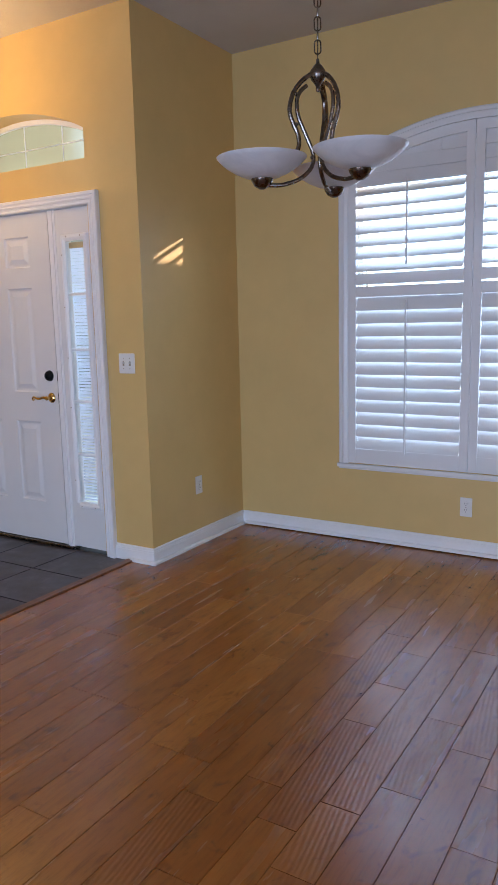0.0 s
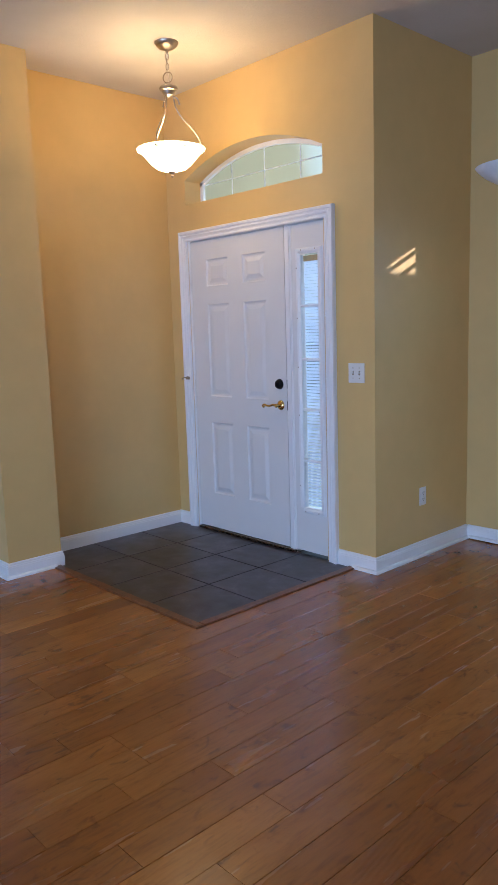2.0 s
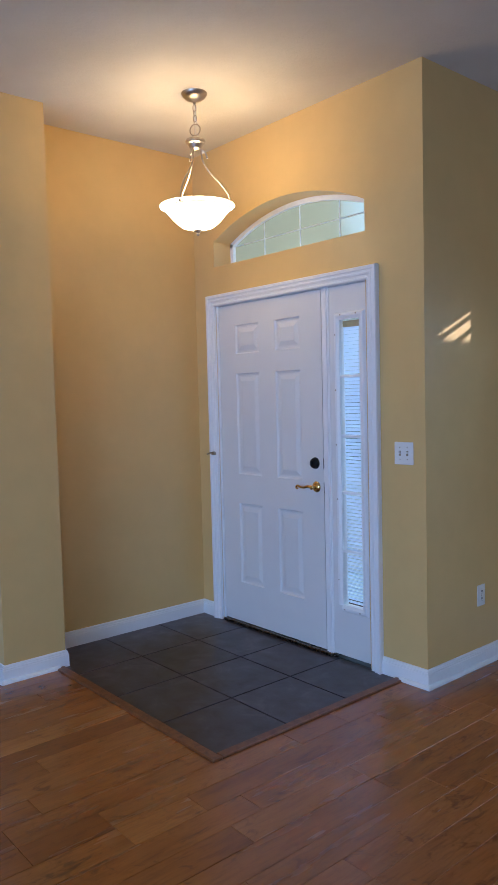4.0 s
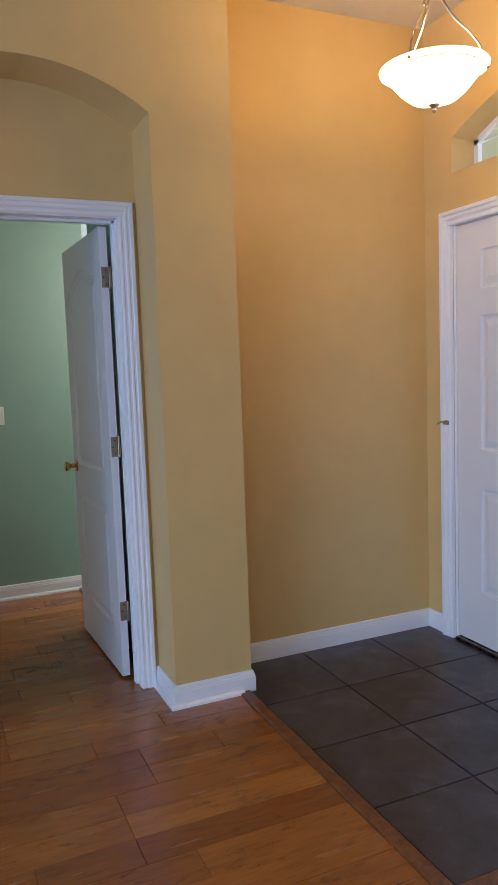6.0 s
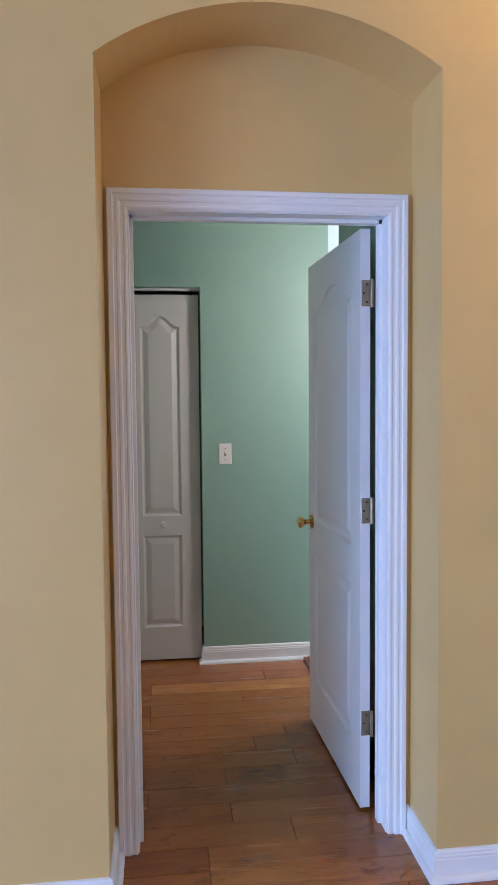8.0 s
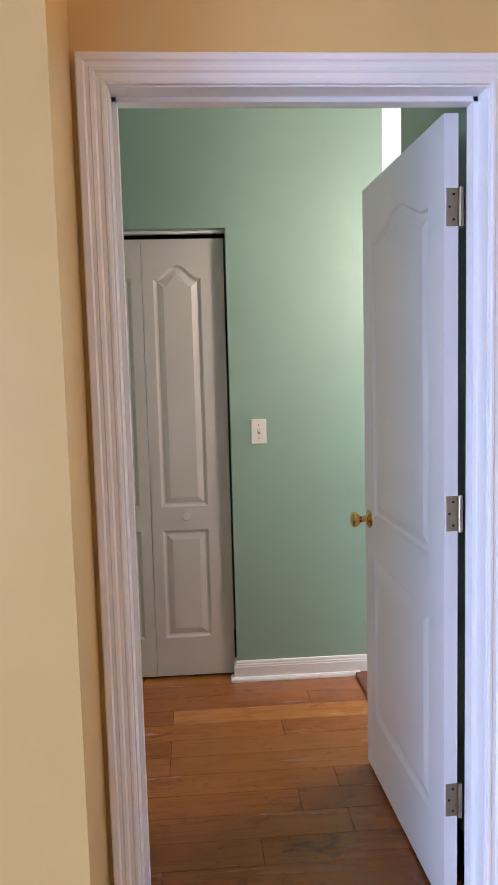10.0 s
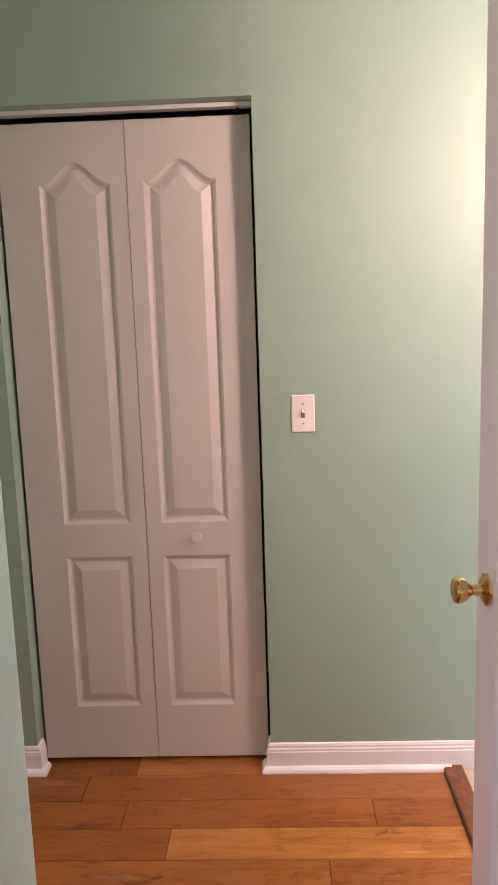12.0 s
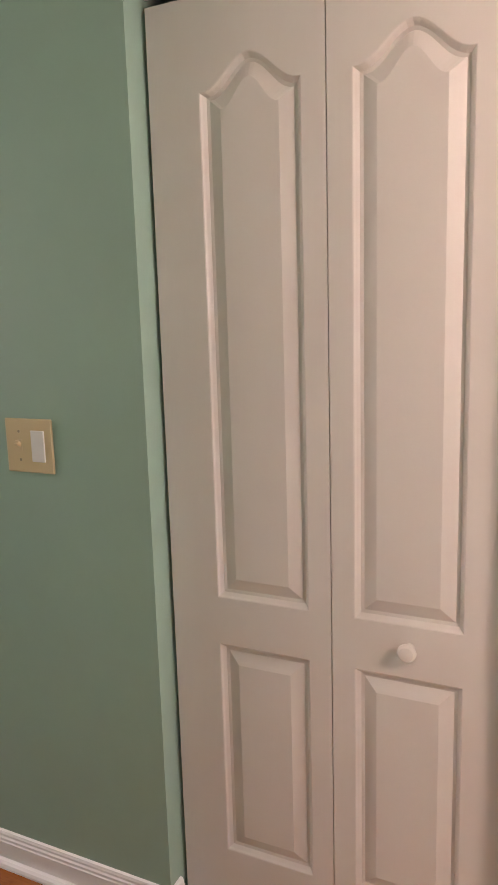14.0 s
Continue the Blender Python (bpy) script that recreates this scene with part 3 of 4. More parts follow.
# ---- sidelight ----
SIDE = thing("sidelight_window", (0, 0, 0), "narrow white sidelight with glass and closed mini blinds", "window")
GX0, GX1, GZ0, GZ1 = -3.212, -3.062, 0.308, 1.884
bm = boxes(((-3.285, SY, 0.022), (GX0, SY + 0.04, 2.062)), ((GX1, SY, 0.022), (-2.995, SY + 0.04, 2.062)),
           ((GX0, SY, 0.022), (GX1, SY + 0.04, GZ0)), ((GX0, SY, GZ1), (GX1, SY + 0.04, 2.062)))
side_slab = part("slab", bm, DOOR_WHITE, SIDE)
bm = casing_run(bmesh.new(), X_AXIS(-1, SY), [(GX0, GZ0), (GX1, GZ0), (GX1, GZ1), (GX0, GZ1), (GX0, GZ0)][::-1],
                [(-0.004, -0.004), (-0.004, 0.006), (0.006, 0.010), (0.012, 0.014), (0.024, 0.014), (0.030, 0.008), (0.034, 0.0), (0.034, -0.004)])
part("lite_frame", bm, WHITE, SIDE)
for z in (1.572, 1.248, 0.938, 0.614):
    part("muntin", boxes(((GX0, SY - 0.003, z - 0.008), (GX1, SY + 0.006, z + 0.008)), bevel=0.003), WHITE, SIDE)
part("pane", boxes(((GX0, SY + 0.010, GZ0), (GX1, SY + 0.013, GZ1))), CLEAR, SIDE).visible_shadow = False
slat_me = mesh_of("slat", box(bmesh.new(), (-0.066, -0.0095, -0.0005), (0.066, 0.0095, 0.0005), 0.0, pose(0, 0, 0, -64)), SLAT)
z = GZ0 + 0.02
while z < GZ1 - 0.05:
    s = new("slat", slat_me)
    s.parent, s.location = SIDE, ((GX0 + GX1) / 2, SY + 0.027, z)
    z += 0.0195
part("headrail", boxes(((GX0 + 0.01, SY + 0.016, GZ1 - 0.045), (GX1 - 0.01, SY + 0.038, GZ1 - 0.012)), bevel=0.002), brushed("tan_headrail", lin(176, 148, 104), 0.5, 0.0), SIDE, "tan blind head rail")
for z in (0.45, 0.9, 1.2, 1.5, 1.8):
    part("screw", lathe(bmesh.new(), [(0, 0.002), (0.003, 0.0015), (0.004, 0)], 10, m=pose(GX0 - 0.02, SY - 0.014, z, 90)), HINGE, SIDE, "small dark screw head")
for x in (GX0 + 0.02, GX1 - 0.02):
    for z in (GZ0 - 0.02, GZ1 + 0.02):
        part("screw", lathe(bmesh.new(), [(0, 0.002), (0.003, 0.0015), (0.004, 0)], 10, m=pose(x, SY - 0.014, z, 90)), HINGE, SIDE, "small dark screw head")

# ---- transom ----
TRAN = tagged(new("window_1"), "arched transom window with white grid over the front door", "window", kind="structure")
GY = 3.51
bm = bmesh.new()
TF = 0.028
over_curve(bm, X_AXIS(1, GY), TX0, TX1, lambda u: arc_z(u, TX0, TX1, TS, TA) - TF, lambda u: arc_z(u, TX0, TX1, TS, TA), 0, 0.05)
boxlist = (((TX0, GY, TZ), (TX0 + TF, GY + 0.05, TS)), ((TX1 - TF, GY, TZ), (TX1, GY + 0.05, TS)), ((TX0 + TF, GY, TZ), (TX1 - TF, GY + 0.05, TZ + 0.022)))
for lo, hi in boxlist:
    box(bm, lo, hi)
part("window_frame", bm, WHITE, TRAN)
for i in range(1, 4):
    u = TX0 + (TX1 - TX0) * i / 4
    part("muntin", boxes(((u - 0.004, GY + 0.018, TZ + 0.02), (u + 0.004, GY + 0.032, arc_z(u, TX0, TX1, TS, TA) - 0.02)), bevel=0.003), WHITE, TRAN)
part("muntin", boxes(((TX0 + 0.02, GY + 0.019, TZ + 0.142), (TX1 - 0.02, GY + 0.031, TZ + 0.150)), bevel=0.003), WHITE, TRAN)
bm = over_curve(bmesh.new(), X_AXIS(1, GY), TX0 + 0.01, TX1 - 0.01, lambda u: TZ + 0.01, lambda u: arc_z(u, TX0, TX1, TS, TA) - 0.012, 0.023, 0.027)
part("pane", bm, TRANSOM_GLASS, TRAN).visible_shadow = False

# ---- dining window: glass sash outside, plantation shutters inside ----
WIN = tagged(new("window_2"), "large arched white window behind plantation shutters", "window", kind="structure")
bm = bmesh.new()
over_curve(bm, X_AXIS(1, 4.50), WX0, WX1, lambda u: arc_z(u, WX0, WX1, WS, WA) - 0.05, lambda u: arc_z(u, WX0, WX1, WS, WA), 0, 0.05)
for lo, hi in (((WX0, 4.5, WZ), (WX0 + 0.05, 4.55, WS)), ((WX1 - 0.05, 4.5, WZ), (WX1, 4.55, WS)), ((WX0 + 0.05, 4.5, WZ), (WX1 - 0.05, 4.55, WZ + 0.05)),
               ((WX0 + 0.05, 4.5, 1.50), (WX1 - 0.05, 4.55, 1.55)), ((-1.125, 4.5, WZ + 0.05), (-1.075, 4.55, 2.40)),
               ((WX0 + 0.05, 4.5, 2.0), (WX1 - 0.05, 4.53, 2.03)), ((-0.86, 4.505, 1.55), (-0.835, 4.53, 2.0)), ((-0.60, 4.505, 1.55), (-0.575, 4.53, 2.0))):
    box(bm, lo, hi)
part("window_frame", bm, WHITE, WIN)
bm = over_curve(bmesh.new(), X_AXIS(1, 4.52), WX0 + 0.01, WX1 - 0.01, lambda u: WZ + 0.01, lambda u: arc_z(u, WX0, WX1, WS, WA) - 0.012, 0.0, 0.004)
part("pane", bm, CLEAR, WIN).visible_shadow = False

SHUT = thing("plantation_shutters", (0, 0, 0), "white arched plantation shutters with tilted louvers", "shutters")
n = 28
arch = [(WX1 + (WX0 - WX1) * i / n, arc_z(WX1 + (WX0 - WX1) * i / n, WX0, WX1, WS, WA)) for i in range(n + 1)]
bm = casing_run(bmesh.new(), X_AXIS(-1, 4.369), [(WX1, WZ), *arch, (WX0, WZ)][::-1], [(-0.012, -0.02), (-0.012, 0.020), (0.008, 0.026), (0.020, 0.026), (0.026, 0.018), (0.044, 0.018), (0.052, 0.010), (0.052, 0)])
part("frame", bm, SHUTTER, SHUT)
part("sill", boxes(((WX0 - 0.06, 4.345, WZ - 0.026), (WX1 + 0.06, 4.37, WZ - 0.002)), ((WX0 - 0.05, 4.352, WZ - 0.036), (WX1 + 0.05, 4.3695, WZ - 0.026)), bevel=0.003), SHUTTER, SHUT)
PY0, PY1 = 4.357, 4.387
MID = -1.10
RAIL = 2.17


def shutter_panel(x0, x1, tilt_top):
    st = 0.048
    inner0, inner1 = x0 + st, x1 - st
    cap = lambda u: arc_z(u, WX0, WX1, WS, WA) - 0.014
    panel = new("shutter_panel")
    panel.parent = SHUT
    for a, b in ((x0, inner0), (inner1, x1)):
        part("stile", over_curve(bmesh.new(), X_AXIS(1, PY0), a, b, lambda u: WZ + 0.004, cap, 0, 0.03, 4), SHUTTER, panel)
    part("arched_rail", over_curve(bmesh.new(), X_AXIS(1, PY0), inner0, inner1, lambda u: cap(u) - 0.055, cap, 0, 0.03, 16), SHUTTER, panel)
    for z0, z1 in ((WZ + 0.004, 0.592), (1.522, 1.584), (1.596, 1.660)):
        part("rail", box(bmesh.new(), (inner0, PY0 + 0.0005, z0), (inner1, PY1 - 0.0005, z1), 0.002), SHUTTER, panel)
    half = (inner1 - inner0) / 2 - 0.003
    prof = [(0.0445 * math.cos(a), 0.0055 * math.sin(a)) for a in [2 * math.pi * k / 10 for k in range(10)]]
    bm = bmesh.new()
    ends = [[bm.verts.new((sx * half, p, q)) for p, q in prof] for sx in (-1, 1)]
    for k in range(10):
        bm.faces.new((ends[0][k], ends[1][k], ends[1][(k + 1) % 10], ends[0][(k + 1) % 10]))
    bm.faces.new(ends[0])
    bm.faces.new(ends[1])
    me = mesh_of("louver", bm, SHUTTER, True)

    def louvers(z0, z1, count, tilt):
        for i in range(count):
            ob = new("louver", me)
            ob.parent = panel
            ob.matrix_basis = pose((inner0 + inner1) / 2, (PY0 + PY1) / 2, z0 + (z1 - z0) * (i + 0.5) / count, tilt)

    louvers(0.594, 1.520, 12, 66)
    louvers(1.662, RAIL, 7, tilt_top)
    # shut louvers under the arch
    z = RAIL + 0.03
    while z < WA - 0.07:
        lo = [u for u in np.linspace(inner0, inner1, 60) if cap(u) - 0.05 > z + 0.03]
        if len(lo) > 4:
            bm = box(bmesh.new(), (lo[0], -0.042, -0.004), (lo[-1], 0.042, 0.004), 0.003)
            ob = part("louver", bm, SHUTTER, panel)
            ob.matrix_basis = pose(0, (PY0 + PY1) / 2, z, 80)
        z += 0.074
    over = over_curve(bmesh.new(), X_AXIS(1, PY0), inner0, inner1, lambda u: min(RAIL + 0.02, cap(u) - 0.05), lambda u: cap(u) - 0.05, 0.022, 0.028, 16)
    part("arch_backing", over, SHUTTER, panel)
    xm = (inner0 + inner1) / 2
    for z0, z1 in ((0.575, 1.50), (1.70, 2.20)):
        part("tilt_rod", boxes(((xm - 0.005, PY0 - 0.032, z0), (xm + 0.005, PY0 - 0.022, z1)), bevel=0.002), SHUTTER, panel)


shutter_panel(WX0 + 0.013, MID - 0.002, 40)
shutter_panel(MID + 0.002, WX1 - 0.013, 26)


# ---- plates ----
def switch_plate(m, gangs, mat, label, rocker=False):
    """A wall plate facing -y before m; toggles up the middle of each gang."""
    ob = thing("light_switch", (0, 0, 0), label, "light switch")
    ob.matrix_world = m
    w = 0.035 + 0.023 * (gangs - 1)
    part("plate", box(bmesh.new(), (-w, -0.006, -0.057), (w, 0, 0.057), 0.0025), mat, ob)
    for g in range(gangs):
        x = (g - (gangs - 1) / 2) * 0.046
        if rocker and g == 1:
            part("rocker", box(bmesh.new(), (x - 0.0165, -0.0085, -0.033), (x + 0.0165, -0.005, 0.033), 0.0015), PLATE, ob, "white rocker switch")
            continue
        part("slot", boxes(((x - 0.006, -0.0068, -0.0125), (x + 0.006, -0.0058, 0.0125))), HINGE if mat is PLATE else mat, ob)
        bm = box(bmesh.new(), (-0.004, -0.016, -0.005), (0.004, 0, 0.005), 0.0015, pose(x, -0.004, 0.001, -28))
        part("toggle", bm, mat, ob)
        for z in (-0.03, 0.03):
            part("screw", lathe(bmesh.new(), [(0, 0.0012), (0.0028, 0.0008), (0.0032, 0)], 10, m=pose(x, -0.006, z, 90)), HINGE, ob)
    return ob


def outlet(m, label):
    ob = thing("wall_outlet", (0, 0, 0), label, "outlet")
    ob.matrix_world = m
    part("plate", box(bmesh.new(), (-0.035, -0.006, -0.057), (0.035, 0, 0.057), 0.0025), PLATE, ob)
    for z in (-0.0195, 0.0195):
        face = part("receptacle", lathe(bmesh.new(), [(0, 0.0085), (0.0155, 0.0085), (0.0165, 0.007), (0.0165, 0)], 20, m=pose(0, 0, z, 90)), PLATE, ob)
        for x in (-0.0062, 0.0062):
            part("slot", boxes(((x - 0.0012, -0.0092, z - 0.001), (x + 0.0012, -0.0084, z + 0.009))), DARK, face)
        part("slot", lathe(bmesh.new(), [(0, 0.0092), (0.0024, 0.0092), (0.0024, 0.0085)], 8, m=pose(0, 0, z - 0.008, 90)), DARK, face)
    part("screw", lathe(bmesh.new(), [(0, 0.0074), (0.003, 0.007), (0.0032, 0.006)], 10, m=pose(0, 0, 0, 90)), HINGE, ob)
    return ob


switch_plate(pose(-2.779, 3.3695, 1.172), 2, PLATE, "white double toggle switch plate on yellow wall")
outlet(pose(-1.104, 4.3695, 0.288), "white duplex outlet low on the yellow wall")
outlet(pose(-2.6495, 3.845, 0.380, 0, 0, 90), "white duplex outlet low on the return wall")
switch_plate(pose(CX + 0.0005, 1.371, 1.175, 0, 0, 90), 1, PLATE, "white single toggle switch plate on green wall")
switch_plate(pose(CX + 0.0005, 0.150, 1.157, 0, 0, 90) @ Matrix.Diagonal((1.2, 1.0, 1.12, 1.0)), 2, ALMOND, "almond double switch plate with white rocker", True)
switch_plate(pose(-4.958, 0.8405, 1.174, 0, 0, 180), 1, PLATE, "white single toggle switch plate on lobby wall")

# ---- smoke detector ----
SMOKE = thing("smoke_detector", (-4.135, 1.80, TOP), "round white smoke detector on the ceiling", "smoke detector")
part("body", lathe(bmesh.new(), [(0, -0.038), (0.040, -0.038), (0.054, -0.030), (0.060, -0.012), (0.064, 0)], 32), PLATE, SMOKE, "", True)
part("vent_ring", lathe(bmesh.new(), [(0.056, -0.026), (0.0595, -0.024), (0.0605, -0.018), (0.0585, -0.016)], 32), HINGE, SMOKE, "grey vent ring")

# ---- bedroom door ----
FR = thing("door_frame", (0, 0, 0), "white moulded casing and jamb of the bedroom doorway", "door frame")
JY0, JY1, JZ = 0.930, 1.759, 2.066
bm = casing_run(bmesh.new(), Y_AXIS(1, -4.476), [(JY1 + 0.004, 0), (JY1 + 0.004, JZ + 0.004), (JY0 - 0.004, JZ + 0.004), (JY0 - 0.004, 0)][::-1], casing_profile(0.062, 0.022))
part("casing", bm, WHITE, FR)
bm = casing_run(bmesh.new(), Y_AXIS(-1, -4.599), [(JY1 + 0.004, 0), (JY1 + 0.004, JZ + 0.004), (JY0 - 0.004, JZ + 0.004), (JY0 - 0.004, 0)][::-1], casing_profile(0.062, 0.018))
part("casing", bm, WHITE, FR)
bm = boxes(((-4.602, OY0, 0), (-4.473, JY0, JZ + 0.018)), ((-4.602, JY1, 0), (-4.473, OY1, JZ + 0.018)), ((-4.602, JY0, JZ), (-4.473, JY1, JZ + 0.018)))
for lo, hi in (((-4.565, JY0, 0), (-4.53, JY0 + 0.011, JZ)), ((-4.565, JY1 - 0.011, 0), (-4.53, JY1, JZ)), ((-4.565, JY0, JZ - 0.011), (-4.53, JY1, JZ))):
    box(bm, lo, hi)
part("jamb", bm, WHITE, FR)


LEAF_W, LEAF_T, LEAF_Z0, LEAF_Z1 = 0.766, 0.035, 0.014, 2.056
BED = thing("bedroom_door", (-4.604, 1.7445, 0), "white two-panel arch-top bedroom door, standing open", "door")


def leaf_body(bm, to3, u0, u1, z0, z1, thick, holes):
    """Stiles and rails round panel openings, given as (u0, u1, z0, spring, apex) from bottom to top."""
    p0, p1 = holes[0][0], holes[0][1]
    flat = lambda v: (lambda u: v)
    over_curve(bm, to3, u0, p0, flat(z0), flat(z1), 0, thick, 1)
    over_curve(bm, to3, p1, u1, flat(z0), flat(z1), 0, thick, 1)
    low = flat(z0)
    for a, b, h0, spring, apex in holes:
        over_curve(bm, to3, a, b, low, flat(h0), 0, thick, 18)
        low = (lambda s, t, aa, bb: (lambda u: bell_z(u, aa, bb, s, t) if t > s else s))(spring, apex, a, b)
    over_curve(bm, to3, p0, p1, low, flat(z1), 0, thick, 18)
    return bm


# leaf runs from the hinge along -x, with the seen face towards -y
to_door = lambda u, d, z: (-u, -LEAF_T + d, z)
to_back = lambda u, d, z: (-u, -d, z)
holes = [(0.112, 0.656, 0.225, 0.80, 0.80), (0.112, 0.656, 0.945, 1.86, 1.925)]
body = part("slab", leaf_body(bmesh.new(), to_door, 0, LEAF_W, LEAF_Z0, LEAF_Z1, LEAF_T, holes), DOOR_WHITE, BED)
for a, b, h0, sp, ap in holes:
    shape = capped(a, b, h0, sp, ap, bell_z) if ap > sp else rect(a, b, h0, sp)
    part("panel", panel_mesh(bmesh.new(), to_door, shape, RAISED), DOOR_WHITE, body)
    part("panel", panel_mesh(bmesh.new(), to_back, shape, RAISED), DOOR_WHITE, body)
KNOB = [(0.032, 0.0), (0.031, 0.005), (0.022, 0.010), (0.012, 0.014), (0.010, 0.030), (0.016, 0.037), (0.024, 0.046), (0.0265, 0.056), (0.024, 0.064), (0.014, 0.068), (0, 0.068)]
part("knob", lathe(bmesh.new(), KNOB, 24, m=pose(-LEAF_W + 0.06, -LEAF_T, 0.930, 90)), BRASS, BED, "polished brass tulip knob", True)
part("knob", lathe(bmesh.new(), KNOB, 24, m=pose(-LEAF_W + 0.06, 0, 0.930, -90)), BRASS, BED, "polished brass tulip knob", True)
for z in (0.323, 1.085, 1.838):
    bm = box(bmesh.new(), (-0.001, -0.031, z - 0.045), (0.0015, 0.0, z + 0.045), 0.001)
    tube(bm, [(0.003, 0.006, z - 0.047), (0.003, 0.006, z + 0.047)], 0.006, 10)
    hinge = part("hinge", bm, HINGE, BED, "aged metal butt hinge", True)
    for dz in (-0.03, 0.0, 0.03):
        part("screw", lathe(bmesh.new(), [(0, 0.0012), (0.003, 0.001), (0.0035, 0)], 8, m=pose(0.0015, -0.018 + (0.006 if dz else -0.004), z + dz, 0, 90)), BLACK, hinge)
BED.matrix_world = pose(-4.610, 1.742, 0, 0, 0, 1.9)

# ---- bifold closet door ----
FOLD = thing("closet_door", (0, 0, 0), "white two-leaf bifold closet door with arch-top panels, closed", "closet door")
FX = -6.225
to_leaf = Y_AXIS(-1, FX)
DEEP = [(0, 0), (0.002, 0.001), (0.005, 0.005), (0.011, 0.0115), (0.018, 0.0130), (0.046, 0.0010)]
for y0, y1, p0, p1 in ((0.482, 0.8618, 0.598, 0.814), (0.8642, 1.234, 0.912, 1.130)):
    holes = [(p0, p1, 0.197, 0.718, 0.718), (p0, p1, 0.827, 1.877, 1.938)]
    body = part("leaf", leaf_body(bmesh.new(), to_leaf, y0, y1, 0.012, 2.052, 0.03, holes), LEAF_WHITE, FOLD)
    for a, b, h0, sp, ap in holes:
        shape = capped(a, b, h0, sp, ap, bell_z) if ap > sp else rect(a, b, h0, sp)
        part("panel", panel_mesh(bmesh.new(), to_leaf, shape, DEEP), LEAF_WHITE, body)
KN = [(0.010, 0.0), (0.009, 0.010), (0.014, 0.016), (0.0185, 0.022), (0.0185, 0.028), (0.014, 0.033), (0, 0.035)]
part("knob", lathe(bmesh.new(), KN, 24, m=pose(FX, 1.026, 0.783, 90, 0, 90)), LEAF_WHITE, FOLD, "small round white knob", True)
bm = boxes(((FX - 0.02, CY0, CZ - 0.013), (FX - 0.018 + 0.03, CY1, CZ - 0.001)))
track = part("track", bm, WHITE, FOLD, "white metal head track")
part("pivot_pin", tube(bmesh.new(), [(FX - 0.012, 1.20, 2.05), (FX - 0.012, 1.20, 2.075)], 0.005, 8), BLACK, FOLD, "dark pivot pin")


# ---- entry pendant ----
def chain_link(bm, at, h, w, r, turn):
    pts = []
    for k in range(20):
        a = 2 * math.pi * k / 20
        x, z = w / 2 * math.cos(a), (h / 2 - w / 2) * (1 if math.sin(a) > 0 else -1) + w / 2 * math.sin(a)
        pts.append((at[0] + x * math.cos(turn), at[1] + x * math.sin(turn), at[2] + z))
    return tube(bm, pts, r, 6, True)


PEND = thing("pendant_lamp", (-3.64, 2.76, TOP), "lit brushed nickel pendant lamp with alabaster glass bowl", "pendant lamp")
Z = lambda z: z - TOP
part("canopy", lathe(bmesh.new(), [(0.068, 0), (0.067, -0.006), (0.058, -0.020), (0.040, -0.034), (0.018, -0.042), (0.008, -0.046), (0.007, -0.056), (0, -0.057)], 32), NICKEL, PEND, "", True)
zz = Z(2.99)
for k in range(3):
    part("chain_link", chain_link(bmesh.new(), (0, 0, zz), 0.034, 0.018, 0.0022, k * math.pi / 2 + 0.4), NICKEL, PEND, "", True)
    zz -= 0.027
part("cord", tube(bmesh.new(), [(0.004, 0, -0.05), (0.005, 0.003, -0.1), (0.0, 0.004, -0.15), (0, 0, -0.23)], 0.002, 6), PLATE, PEND)
part("ring", chain_link(bmesh.new(), (0, 0, Z(2.878)), 0.058, 0.058, 0.0032, 0.5), NICKEL, PEND, "", True)
part("collar", lathe(bmesh.new(), [(0, Z(2.852)), (0.012, Z(2.85)), (0.014, Z(2.842)), (0.030, Z(2.836)), (0.050, Z(2.826)), (0.054, Z(2.816)), (0.050, Z(2.808)), (0.040, Z(2.803)), (0.036, Z(2.792)), (0.030, Z(2.780)), (0.012, Z(2.772)), (0, Z(2.770))], 32), NICKEL, PEND, "", True)
for a in (56, 176, 296):
    ca, sa = math.cos(radians(a)), math.sin(radians(a))
    pts = smooth_path([(ca * r, sa * r, z) for r, z in ((0.026, Z(2.79)), (0.030, Z(2.75)), (0.040, Z(2.71)), (0.075, Z(2.655)), (0.128, Z(2.60)), (0.166, Z(2.545)), (0.182, Z(2.49)), (0.187, Z(2.472)))], 5)
    bm = tube(bmesh.new(), pts, 0.0045, 8)
    lathe(bm, [(0, 0.008), (0.007, 0.004), (0.008, 0), (0.007, -0.004), (0, -0.008)], 10, at=(ca * 0.19, sa * 0.19, Z(2.474)))
    tube(bm, smooth_path([(ca * 0.03, sa * 0.03, Z(2.775)), (ca * 0.048, sa * 0.048, Z(2.765)), (ca * 0.058, sa * 0.058, Z(2.742))], 4), 0.0045, 8)
    lathe(bm, [(0, 0.007), (0.006, 0.003), (0.006, -0.003), (0, -0.007)], 10, at=(ca * 0.059, sa * 0.059, Z(2.736)))
    part("arm", bm, NICKEL, PEND, "", True)
bm = lathe(bmesh.new(), [(0.008, Z(2.365)), (0.05, Z(2.366)), (0.085, Z(2.377)), (0.12, Z(2.405)), (0.150, Z(2.440)), (0.168, Z(2.462)), (0.176, Z(2.470)), (0.196, Z(2.478)), (0.198, Z(2.486)),
                         (0.192, Z(2.487)), (0.172, Z(2.478)), (0.146, Z(2.447)), (0.115, Z(2.411)), (0.08, Z(2.384)), (0.05, Z(2.373)), (0.008, Z(2.372))], 48)
part("bowl", bm, BOWL_LIT, PEND, "glowing white alabaster glass bowl", True)
part("band", lathe(bmesh.new(), [(0.1765, Z(2.4665)), (0.180, Z(2.467)), (0.180, Z(2.4705)), (0.1765, Z(2.471))], 48), NICKEL, PEND, "", True)
